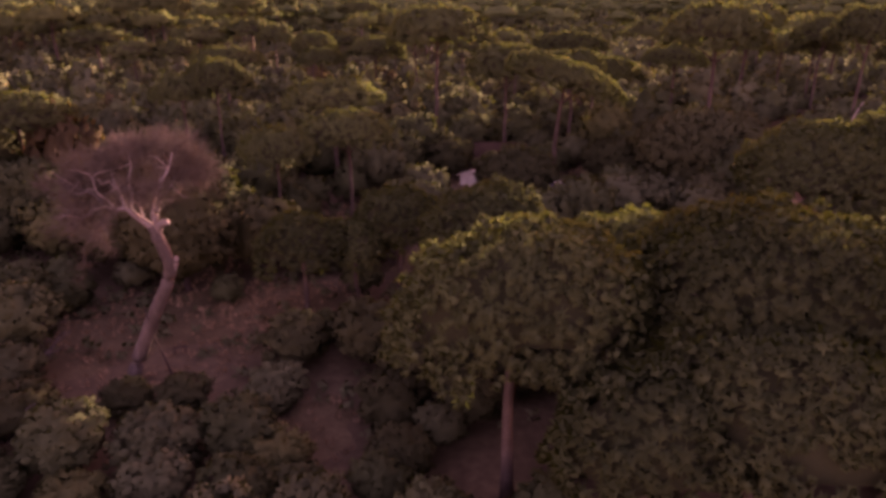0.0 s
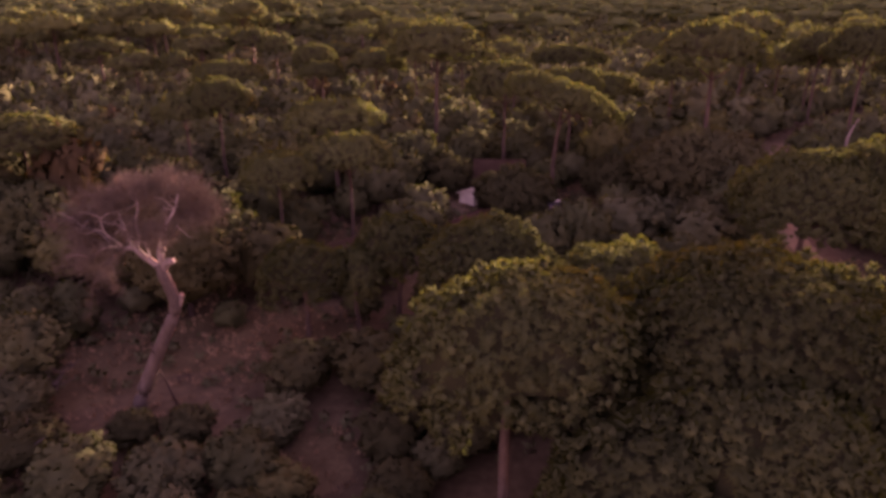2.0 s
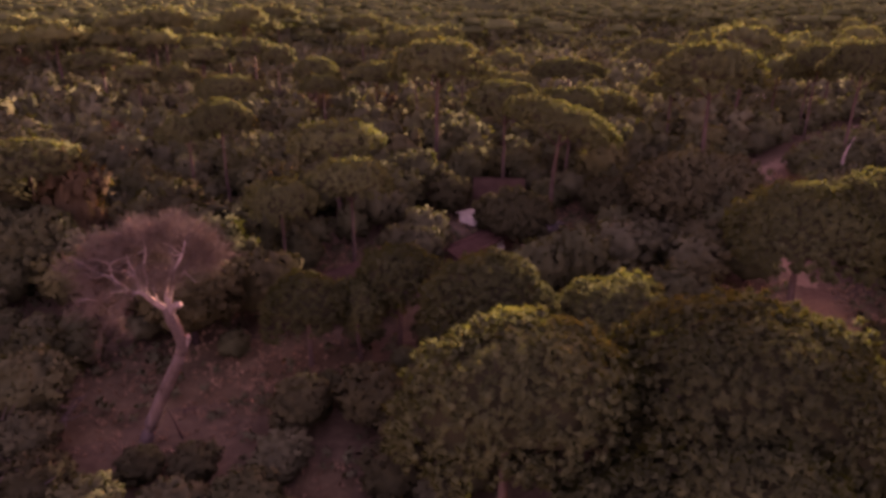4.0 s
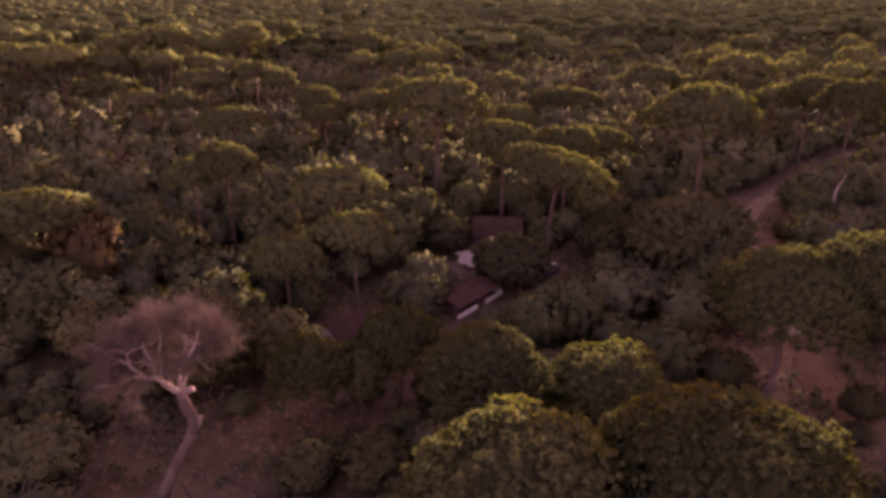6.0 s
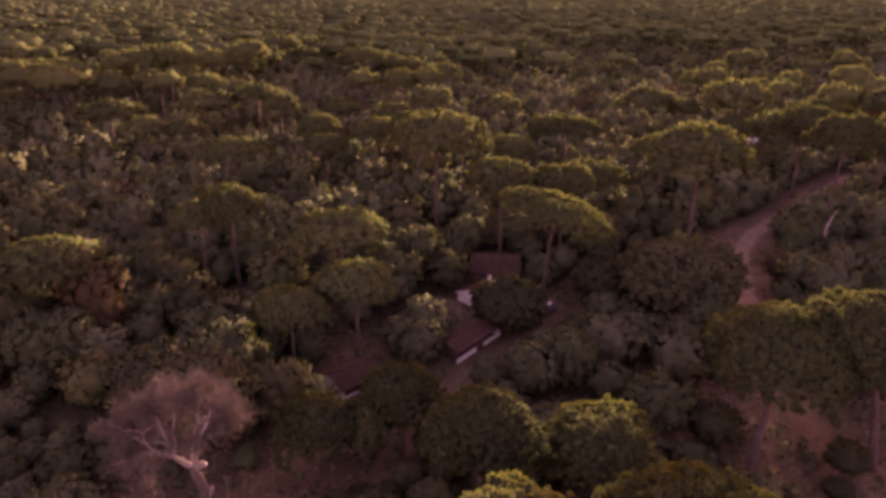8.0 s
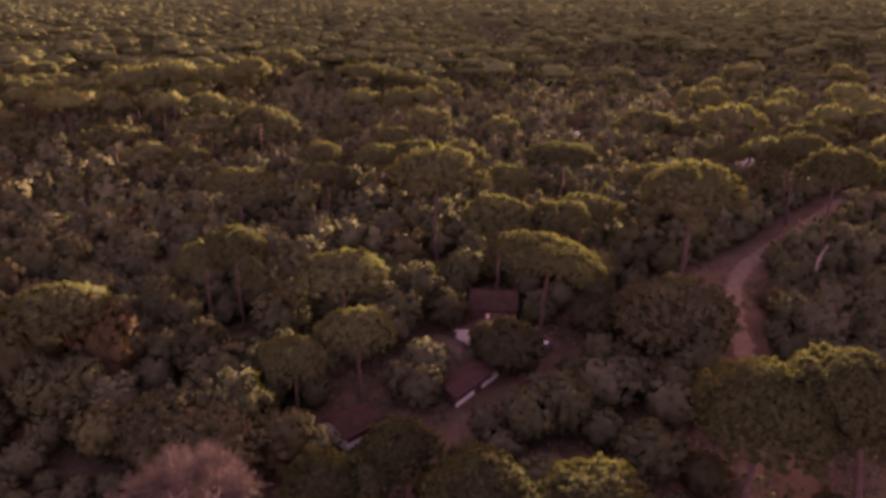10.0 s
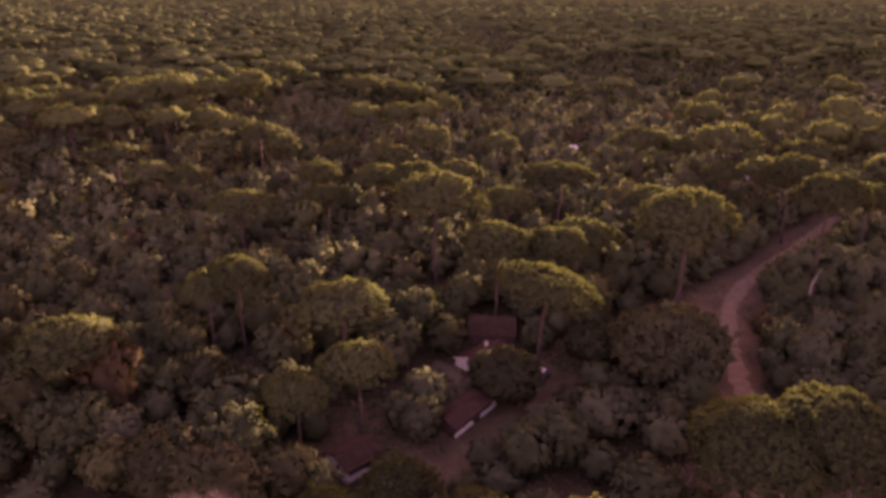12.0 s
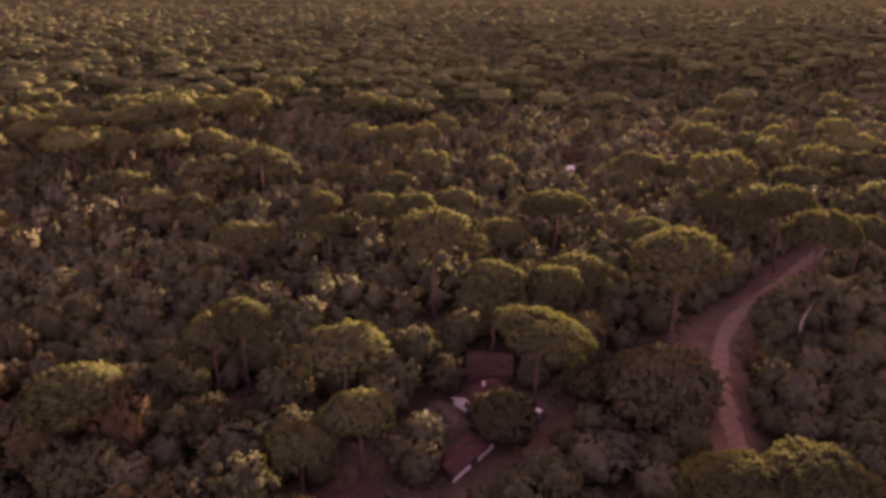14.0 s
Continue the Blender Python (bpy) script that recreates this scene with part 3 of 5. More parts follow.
OAKS = [
    # x, y, top, radius, build
    (22.5, 79.5, 6.6, 4.2, "olive"), (27, 82, 6.2, 3.8, "olive"), (30.6, 75, 6.4, 3.6, "olive"), (15, 80, 4.6, 3.2, "olive"), (11.5, 76, 4.4, 3.0, "olive"), (20.5, 70.5, 5.0, 3.2, "oak"), (7.5, 67.5, 4.0, 2.8, "olive"), (12, 61, 4.6, 3.0, "oak"),
    (-3.2, 79.0, 5.8, 3.3, "olive"), (-2.8, 85.5, 6.2, 3.5, "olive"), (-5.5, 82, 5, 2.8, "olive"), (1, 102.5, 6.5, 4.0, "dark"), (-8, 100, 8.5, 4.6, "oak"),
    (-42.0, 68.5, 6.6, 3.4, "yellow"), (-37.5, 70, 6.8, 3.2, "yellow"), (-57.2, 79.4, 13.8, 5.4, "dark"), (-47.5, 82.0, 14.0, 3.8, "russet"), (-30, 80, 8.6, 5.0, "oak"), (-24, 84, 8.4, 4.6, "oak"), (-33, 66, 9.0, 5.2, "dark"), (-26, 71, 9.4, 4.6, "oak"), (-19, 66, 8.0, 4.0, "dark"),
    (42.3, 56.6, 3.8, 2.1, "dark"), (30.2, 61.8, 5.0, 3.0, "dark"), (40, 53.5, 1.6, 1.6, "dark"), (-17.8, 34.6, 3.7, 2.7, "olive"), (-23.5, 33.8, 4.2, 3.0, "oak"), (-16.5, 31.0, 2.9, 2.4, "olive"), (-21, 30, 2.4, 2.0, "yellow"), (-13, 35.6, 3.6, 2.8, "oak"), (-10.4, 33.4, 2.8, 2.2, "yellow"), (-28.5, 37, 3.6, 2.8, "dark"), (-34, 46, 6.8, 3.6, "oak"), (-32, 41.5, 4.2, 3.0, "olive"),
    (72.0, 113.8, 5.6, 3.0, "oak"), (-15.2, 66.6, 4.6, 2.8, "oak"), (-8.6, 66.4, 3.4, 2.3, "dark"), (-6.2, 69.6, 4.4, 2.6, "dark"), (-13.6, 64.6, 2.2, 1.8, "olive"), (-6.2, 51, 2.9, 2.6, "dark"), (-5.5, 46.5, 5.2, 3.2, "dark"), (-11.5, 46.8, 4.0, 3.0, "dark"), (-12.2, 41.8, 2.6, 2.2, "olive"), (-1.5, 43.0, 4.6, 3.2, "dark"), (-3.5, 38.5, 3.6, 2.6, "dark"), (1.8, 39, 3.8, 2.6, "dark"), (-2.5, 33.5, 3.0, 2.2, "dark"), (6, 43.5, 4.2, 3.0, "dark"), (-8.5, 30.5, 2.4, 2.0, "oak"), (-18.5, 40.2, 2.4, 2.0, "dark"), (-22.3, 40.0, 2.2, 1.9, "dark"),
    (-19, 223, 15.2, 3.2, "yellow"), (-12.5, 40, 2.4, 1.8, "olive"), (-20.5, 57.5, 2.6, 1.8, "oak"), (14, 40, 5, 3.5, "dark"), (-7.2, 69.0, 2.8, 2.0, "oak"), (-10.6, 65.8, 1.8, 1.7, "dark"), (8, 23.5, 3.4, 2.8, "dark"), (14, 21.5, 3.6, 2.8, "dark"), (20, 22, 4.4, 3.0, "dark"), (2.5, 26.5, 2.8, 2.2, "dark"), (24, 36, 5, 3.2, "dark"), (26, 44, 4.6, 3.2, "dark"), (20, 57, 5.2, 3.4, "oak"), (9, 54.5, 5.0, 3.2, "oak"),
]
BROAD = [((37.0, 93.2), 12.2, 10.0, DARK, "large dark evergreen tree with a rounded crown"), ((9.9, 88.9), 7.4, 5.5, DARK, "dark dense tree in front of the white house"), ((-25.2, 60.1), 12.2, 5.0, DARK, "dark tree with a leaning black trunk"), ((-50.0, 75.0), 9.6, 5.4, OAK, "large green oak with a lobed crown"), ((26.5, 100.5), 6.2, 4.8, DARK, "dark spreading evergreen oak beside the track")]
for i, (foot, top, R, mat, label) in enumerate(BROAD):
    e = oak_thing(200 + i, R, top, int(8 * R * R + 60), 0.72, 26, mat, "holm_oak", label, "oak tree", "dark oaks of the forest", 0.32, lobes=10, soft=0.6)
    e.location = (foot[0], foot[1], lift(foot))
taken = [(f[0], f[1], R, 5) for f, _, R, _, _ in BROAD]
taken += [(f[0] + l[0], f[1] + l[1], R, 9) for f, l, _, _, R, _ in HERO]


def level(y):
    return "near" if y < 60 else ("mid" if y < 165 else "low")


for x, y, top, R in PINES:
    stand(("pine", "mid" if y < 165 else "low", int(rng.integers(4))), x, y, R, top)
    taken.append((x, y, R, 9))
for x, y, top, R, build in OAKS:
    stand((build, level(y), int(rng.integers(3))), x, y, R, top)
    taken.append((x, y, R, 5))

# open ground: tracks, yards and clearings that stay free of trees
SOLID = [(4.5, 98.5, 7.5), (5.2, 84, 5.5), (-11, 72.5, 6.0), (9.5, 110, 5), (16.6, 94.6, 3.0), (-20.5, 42.5, 7), (72, 117.5, 2.0), (100, 213.5, 5), (50, 249, 4)]
SIGHT = [(2.5, 76, 3.5), (8.5, 80.5, 3.5), (-12, 65, 4.5), (0, 92, 4), (16, 90, 3), (97, 206, 6), (73, 115, 3.5), (9, 102.5, 3.5), (76, 119, 2.5), (94, 200, 4), (-32.7, 96, 2.6), (-37.5, 95, 2.6)]


def along(path, x, y):
    p = np.array(path)
    a, b = p[:-1], p[1:]
    d = b - a
    t = np.clip(((x - a[:, 0]) * d[:, 0] + (y - a[:, 1]) * d[:, 1]) / (d ** 2).sum(1), 0, 1)
    return float(np.min(np.hypot(a[:, 0] + t * d[:, 0] - x, a[:, 1] + t * d[:, 1] - y)))


def open_here(x, y, r):
    if along(ROAD, x, y) < 2.6 + r * 0.95 or along(LANE, x, y) < 2.4 + r * 0.8:
        return True
    if along(ROAD, x, y + 4) < 1.0 + r * 0.85 and y < 125:
        return True
    for cx, cy, rx, ry, turn in PATCHES:
        c, s = math.cos(radians(turn)), math.sin(radians(turn))
        u, w = (x - cx) * c + (y - cy) * s, -(x - cx) * s + (y - cy) * c
        if (u / (rx + 0.6 * r)) ** 2 + (w / (ry + 0.6 * r)) ** 2 < 1:
            return True
    return any(math.hypot(x - a, y - b) < q + r * 0.7 for a, b, q in SOLID + SIGHT)


# wild fill
cells = {}


def free(x, y, r, tall):
    i, j = int(x // 12), int(y // 12)
    for a in range(i - 2, i + 3):
        for b in range(j - 2, j + 3):
            for X, Y, q, t in cells.get((a, b), ()):
                gap = (0.72 if tall == t else 0.52) * (r + q)
                if (X - x) ** 2 + (Y - y) ** 2 < gap * gap:
                    return False
    return True


def book(x, y, r, tall):
    cells.setdefault((int(x // 12), int(y // 12)), []).append((x, y, r, tall))


for x, y, r, t in taken:
    book(x, y, r, t)

rng = np.random.default_rng(11)
LIMIT = 330.0
made = 0
for _ in range(60000):
    y = 6 + (LIMIT - 6) * math.sqrt(rng.uniform())
    half = 0.74 * y + 12
    x = rng.uniform(-half, half)
    dense = noise.noise((x * 0.012, y * 0.012, 3.0))
    piny = 0.03 if y < 205 else 0.05 + 0.14 * dense + (0.1 if x < -0.25 * y else 0)
    if y > 120 and rng.uniform() < piny:
        R, top = rng.uniform(4.6, 7.6), rng.uniform(15, 19.5)
        if y > 230:
            top += 2.0
        if open_here(x, y, R) or not free(x, y, R, 9):
            continue
        stand(("pine", level(y), int(rng.integers(4))), x, y, R, top)
        book(x, y, R, 9)
    else:
        R = rng.uniform(2.2, 4.2) if y > 62 else rng.uniform(1.6, 2.8)
        top = R * rng.uniform(1.7, 2.4) * (0.85 if y < 62 else 1.0)
        if open_here(x, y, R) or not free(x, y, R, 5):
            continue
        b = rng.uniform()
        build = "oak" if b < 0.52 else ("olive" if b < 0.8 else ("dark" if b < 0.91 else ("yellow" if b < 0.95 else ("russet" if b < 0.97 else "oak"))))
        if x > 55 and y < 130 and build == "yellow":
            build = "oak"
        stand((build, level(y), int(rng.integers(3))), x, y, R, top)
        book(x, y, R, 5)
    made += 1

TEXT = {
    "pine": ("umbrella-crowned stone pine standing above the oaks", "umbrella pines of the forest"),
    "oak": ("rounded green holm oak in the dense wood", "oaks of the forest"),
    "olive": ("grey-green leafy oak shrub with a soft crown", "grey oak shrubs of the forest"),
    "dark": ("dark dense evergreen oak with a rounded crown", "dark oaks of the forest"),
    "yellow": ("young tree with yellowing green leaves", "yellowing trees of the forest"),
    "russet": ("oak with russet brown sunlit leaves", "russet oaks of the forest"),
}
LEAF = {"pine": PINE, "oak": OAK, "olive": OLIVE, "dark": DARK, "yellow": YELLOW, "russet": RUSSET}
KIND = {"pine": "stone_pine", "oak": "holm_oak", "dark": "holm_oak", "russet": "holm_oak", "olive": "oak_shrub", "yellow": "oak_shrub"}
# oaks: clumps, clump radius, sprays a clump
DETAIL = {("oak", "near"): (100, 0.58, 34), ("oak", "mid"): (48, 0.78, 22), ("oak", "low"): (12, 1.35, 12)}
# the nearest of each kind are things of their own; the rest of the wood is one mass
room = {"stone_pine": 150, "holm_oak": 290, "oak_shrub": 290}
every = sorted(((s[1], key, s) for key, spots in plan.items() for s in spots), key=lambda a: a[0])
things, mass = {}, {}
for y, key, s in every:
    kind = KIND[key[0]]
    if room[kind] > 0 and y < (215 if kind == "stone_pine" else 150):
        room[kind] -= 1
        lod = level(y) if kind != "stone_pine" else ("mid" if y < 170 else "low")
        things.setdefault((key[0], "mid" if lod == "low" and kind != "stone_pine" else lod, key[2]), []).append(s)
    else:
        mass.setdefault((key[0], "low", key[2]), []).append(s)


def build_of(key, seed):
    build, lod, var = key
    label, group = TEXT[build]
    if build == "pine":
        size, k = (0.74, 18) if lod == "mid" else (1.3, 9)
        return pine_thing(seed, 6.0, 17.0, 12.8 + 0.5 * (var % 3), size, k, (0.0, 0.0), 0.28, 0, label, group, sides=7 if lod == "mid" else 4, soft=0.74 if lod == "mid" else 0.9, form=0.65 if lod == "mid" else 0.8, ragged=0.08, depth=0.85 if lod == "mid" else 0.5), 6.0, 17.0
    n, r, k = DETAIL["oak", lod]
    shrub = build in ("olive", "yellow")
    return oak_thing(seed, 3.2, 6.4, n, r, k, LEAF[build], KIND[build], label, "shrub" if shrub else "oak tree", group, 0.2, 2 if shrub else 1, soft=0.65 if lod == "near" else 0.85, sides=5 if lod != "low" else 3, leaf=0.34 if lod != "low" else 0.4), 3.2, 6.4


def where(R0, T0, x, y, R, top, yaw):
    yaw = rng.uniform(0, 6.28) if yaw is None else yaw
    w = R / R0
    return Matrix.LocRotScale((x, y, lift((x, y)) - 0.05), Euler((0, 0, yaw)), (w * rng.uniform(0.92, 1.08), w, top / T0))


seed = 300
for key in sorted(things):
    seed += 1
    proto, R0, T0 = build_of(key, seed)
    spots = things[key]
    for s in spots[1:]:
        copy_thing(proto, where(R0, T0, *s))
    proto.matrix_basis = where(R0, T0, *spots[0])

SLOTS = [PINE, OAK, OLIVE, DARK, YELLOW, RUSSET, BARK]
vs, ns, fs, ms, ts, count = [], [], [], [], [], 0
for key in sorted(mass):
    seed += 1
    proto, R0, T0 = build_of(key, seed)
    shapes = []
    for o in proto.children:
        me = o.data
        if key[0] != "pine" and o.name.startswith("trunk"):
            bpy.data.objects.remove(o)
            continue
        co = np.empty(len(me.vertices) * 3, np.float32)
        me.vertices.foreach_get("co", co)
        tri = np.empty(len(me.polygons) * 3, np.int32)
        me.loops.foreach_get("vertex_index", tri)
        nrm = np.empty(len(me.vertices) * 3, np.float32)
        me.vertex_normals.foreach_get("vector", nrm)
        shapes.append((np.c_[co.reshape(-1, 3), np.ones(len(me.vertices))], nrm.reshape(-1, 3), tri.reshape(-1, 3), SLOTS.index(LEAF[key[0]]) if o.name.startswith("crown") else 6))
        bpy.data.objects.remove(o)
        bpy.data.meshes.remove(me)
    bpy.data.objects.remove(proto)
    for s in mass[key]:
        m = np.array(where(R0, T0, *s))
        tone = rng.uniform()
        turn = np.linalg.inv(m[:3, :3])
        for co, nrm, tri, slot in shapes:
            vs.append((co @ m.T)[:, :3])
            ns.append(unit(nrm @ turn))
            fs.append(tri + count)
            ms.append(np.full(len(tri), slot, np.int32))
            ts.append(np.full(len(co), tone, np.float32))
            count += len(co)
me = mesh_of("middle_woods", np.concatenate(vs), np.concatenate(fs), PINE, True, np.concatenate(ns))
for m in SLOTS[1:]:
    me.materials.append(m)
me.polygons.foreach_set("material_index", np.concatenate(ms))
me.attributes.new("tone", "FLOAT", "POINT").data.foreach_set("value", np.concatenate(ts))
tagged(new("middle_woods", me), "dense wood of oaks and umbrella pines farther off", "forest", kind="stuff")


# ---- far woods ----
def far_woods():
    """The forest past the trees that can be told apart: thousands of small domes, then a rolling canopy to the horizon."""
    rng = np.random.default_rng(5)
    pieces = []
    n = 6200
    y = np.sqrt(rng.uniform((LIMIT - 2) ** 2, 1150.0 ** 2, n))
    x = rng.uniform(-1, 1, n) * (0.72 * y + 10)
    grove = np.array([noise.noise((a * 0.011, b * 0.006, 1.0)) for a, b in zip(x, y)])
    pine = rng.uniform(size=n) < np.where(x < -0.08 * y, 0.4, 0.24) + 0.7 * grove
    keep = ~((np.abs(x + 345) < 40) & (np.abs(y - 540) < 26))
    x, y, pine = x[keep], y[keep], pine[keep]
    top = np.where(pine, rng.uniform(14, 22, len(x)), rng.uniform(6, 11, len(x)))
    R = np.where(pine, rng.uniform(4.2, 8.8, len(x)), rng.uniform(3, 6, len(x)))
    close = y < 640
    for ring, k, n_at, grid in ((pine & close, 4, 16, (4, 10)), (pine & ~close, 2, 8, (3, 7))):
        # umbrella caps: round above, flat below, with a fuzz of small sprays
        u, fi, under, faces = dome_grid(*grid)
        body = np.stack([u * np.cos(fi), u * np.sin(fi), np.where(under > 0, -0.25 + 0.1 * (1 - u), (1 - u ** 2.4) ** 0.6)], 1)
        pos = np.stack([x[ring], y[ring], top[ring] - R[ring] * 0.5], 1)
        v, f, nrm = blobs(rng, pos, R[ring], 0.42, (body, faces), 0.1)
        pieces.append((v, f, nrm))
        d = unit(rng.normal(0, 1, (len(pos), n_at, 3)) * np.array([1, 1, 0.5]) + np.array([0, 0, 0.3]))
        at = (pos[:, None] + d * R[ring][:, None, None] * np.array([0.94, 0.94, 0.4])).reshape(-1, 3)
        pieces.append(leaves(rng, at, np.repeat(R[ring] * 0.24, n_at), unit(d * np.array([1, 1, 2.0])).reshape(-1, 3), k, leaf=0.55, soft=0.85))
    split = sum(len(p[1]) for p in pieces)
    for ring, k, n_at in ((~pine & close, 4, 16), (~pine & ~close, 2, 6)):
        m = int(ring.sum())
        a = rng.uniform(0, 6.28, (m, k))
        q = np.sqrt(rng.uniform(0.0, 1, (m, k))) * 0.55
        r = R[ring][:, None]
        pos = np.stack([x[ring][:, None] + np.cos(a) * q * r, y[ring][:, None] + np.sin(a) * q * r, top[ring][:, None] * 0.55 - 0.2 * r * q + rng.normal(0, 0.08, (m, k)) * r], -1).reshape(-1, 3)
        size = (r * 0.6 * rng.uniform(0.85, 1.2, (m, k))).ravel()
        pieces.append(blobs(rng, pos, size * 0.8, 0.9, ICO1, 0.2))
        pieces.append(leaves(rng, pos, size * 1.1, np.tile([0.0, -0.2, 0.9], (len(pos), 1)), n_at, leaf=0.45, soft=0.2))
    # low scrub that closes the floor between the far crowns
    ys, xs = np.arange(LIMIT + 10, 1060, 6.5), np.arange(-1, 1.0001, 1 / 75)
    gy, gx = np.meshgrid(ys, xs, indexing="ij")
    X, Y = gx * gy * 0.76 + rng.normal(0, 1.5, gx.shape), gy + rng.normal(0, 1.5, gx.shape)
    Z = 2.4 + rng.normal(0, 1.3, gx.shape)
    Z[0] = -0.5
    Z[(np.abs(X + 345) < 42) & (np.abs(Y - 540) < 30)] = -1.5
    i = (np.arange(len(ys) - 1)[:, None] * len(xs) + np.arange(len(xs) - 1)[None]).ravel()
    w = len(xs)
    up = unit(np.stack([rng.normal(0, 0.4, X.size), rng.normal(0, 0.4, X.size), np.ones(X.size)], 1))
    pieces.append((np.stack([X.ravel(), Y.ravel(), Z.ravel()], 1), np.concatenate([np.stack([i, i + 1, i + w + 1], 1), np.stack([i, i + w + 1, i + w], 1)]), up))
    return (*join(*pieces), split)


v, f, s, split = far_woods()
me = mesh_of("far_woods", v, f, FAR, True, s)
me.materials.append(OAK)
me.polygons.foreach_set("material_index", (np.arange(len(f)) >= split).astype(np.int32))
tagged(new("far_woods", me), "distant forest of umbrella pines and oaks", "forest", kind="stuff")


def open_fields(x, y):
    """Open farmland past the forest."""
    return (y > 2250) & (x < -0.04 * y + 260 * np.sin(y * 0.004)) & (np.sin(y * 0.011 + x * 0.002) > -0.55)


def canopy():
    ys = np.concatenate([np.arange(1000, 2000, 11), np.arange(2000, 5000, 28)])
    xs = np.arange(-1, 1.0001, 1 / 110)
    rng = np.random.default_rng(6)
    gy, gx = np.meshgrid(ys, xs, indexing="ij")
    X = gx * gy * 0.8 + rng.normal(0, 3, gx.shape)
    Y = gy + rng.normal(0, 3, gx.shape)
    Z = 12 + rng.normal(0, 4.5, gx.shape)
    Z[0] = 4
    Z[open_fields(X, Y)] = -2
    v = np.stack([X.ravel(), Y.ravel(), Z.ravel()], 1)
    nx = len(xs)
    i = (np.arange(len(ys) - 1)[:, None] * nx + np.arange(nx - 1)[None]).ravel()
    return v, np.concatenate([np.stack([i, i + 1, i + nx + 1], 1), np.stack([i, i + nx + 1, i + nx], 1)])


v, f = canopy()
tagged(new("horizon_woods", mesh_of("horizon_woods", v, f, FAR, np.ones(len(f)))), "closed canopy of the forest towards the horizon", "forest", kind="stuff")


xs, ys = np.linspace(-3600, 300, 40), np.linspace(2200, 4900, 28)
v, f = sheet(xs, ys, lambda x, y: 0.9 + 0.4 * np.sin(x * 0.01) * np.sin(y * 0.013))
tagged(new("field", mesh_of("field", v, f, MEADOW, np.ones(len(f)))), "pale green farm fields beyond the forest", "field", kind="structure")


# ---- the dead tree ----
def limb_mesh(points, r0, r1, mat, sides=7, wobble=0.06, seed=0):
    rng = np.random.default_rng(seed)
    p = np.array(points, float)
    s = np.linspace(0, 1, len(p))
    q = np.linspace(0, 1, len(p) * 3)
    p = np.stack([np.interp(q, s, p[:, i]) for i in range(3)], 1)
    k = np.array([0.25, 0.5, 0.25])
    for _ in range(2):
        p[1:-1] = np.stack([np.convolve(p[:, i], k, "valid") for i in range(3)], 1)
    v, f, sm = tube(p, np.linspace(r0, r1, len(p)) * (1 + rng.normal(0, 0.05, len(p))), sides, wobble, rng)
    return mesh_of("limb", v, f, mat, np.ones(len(f))), p


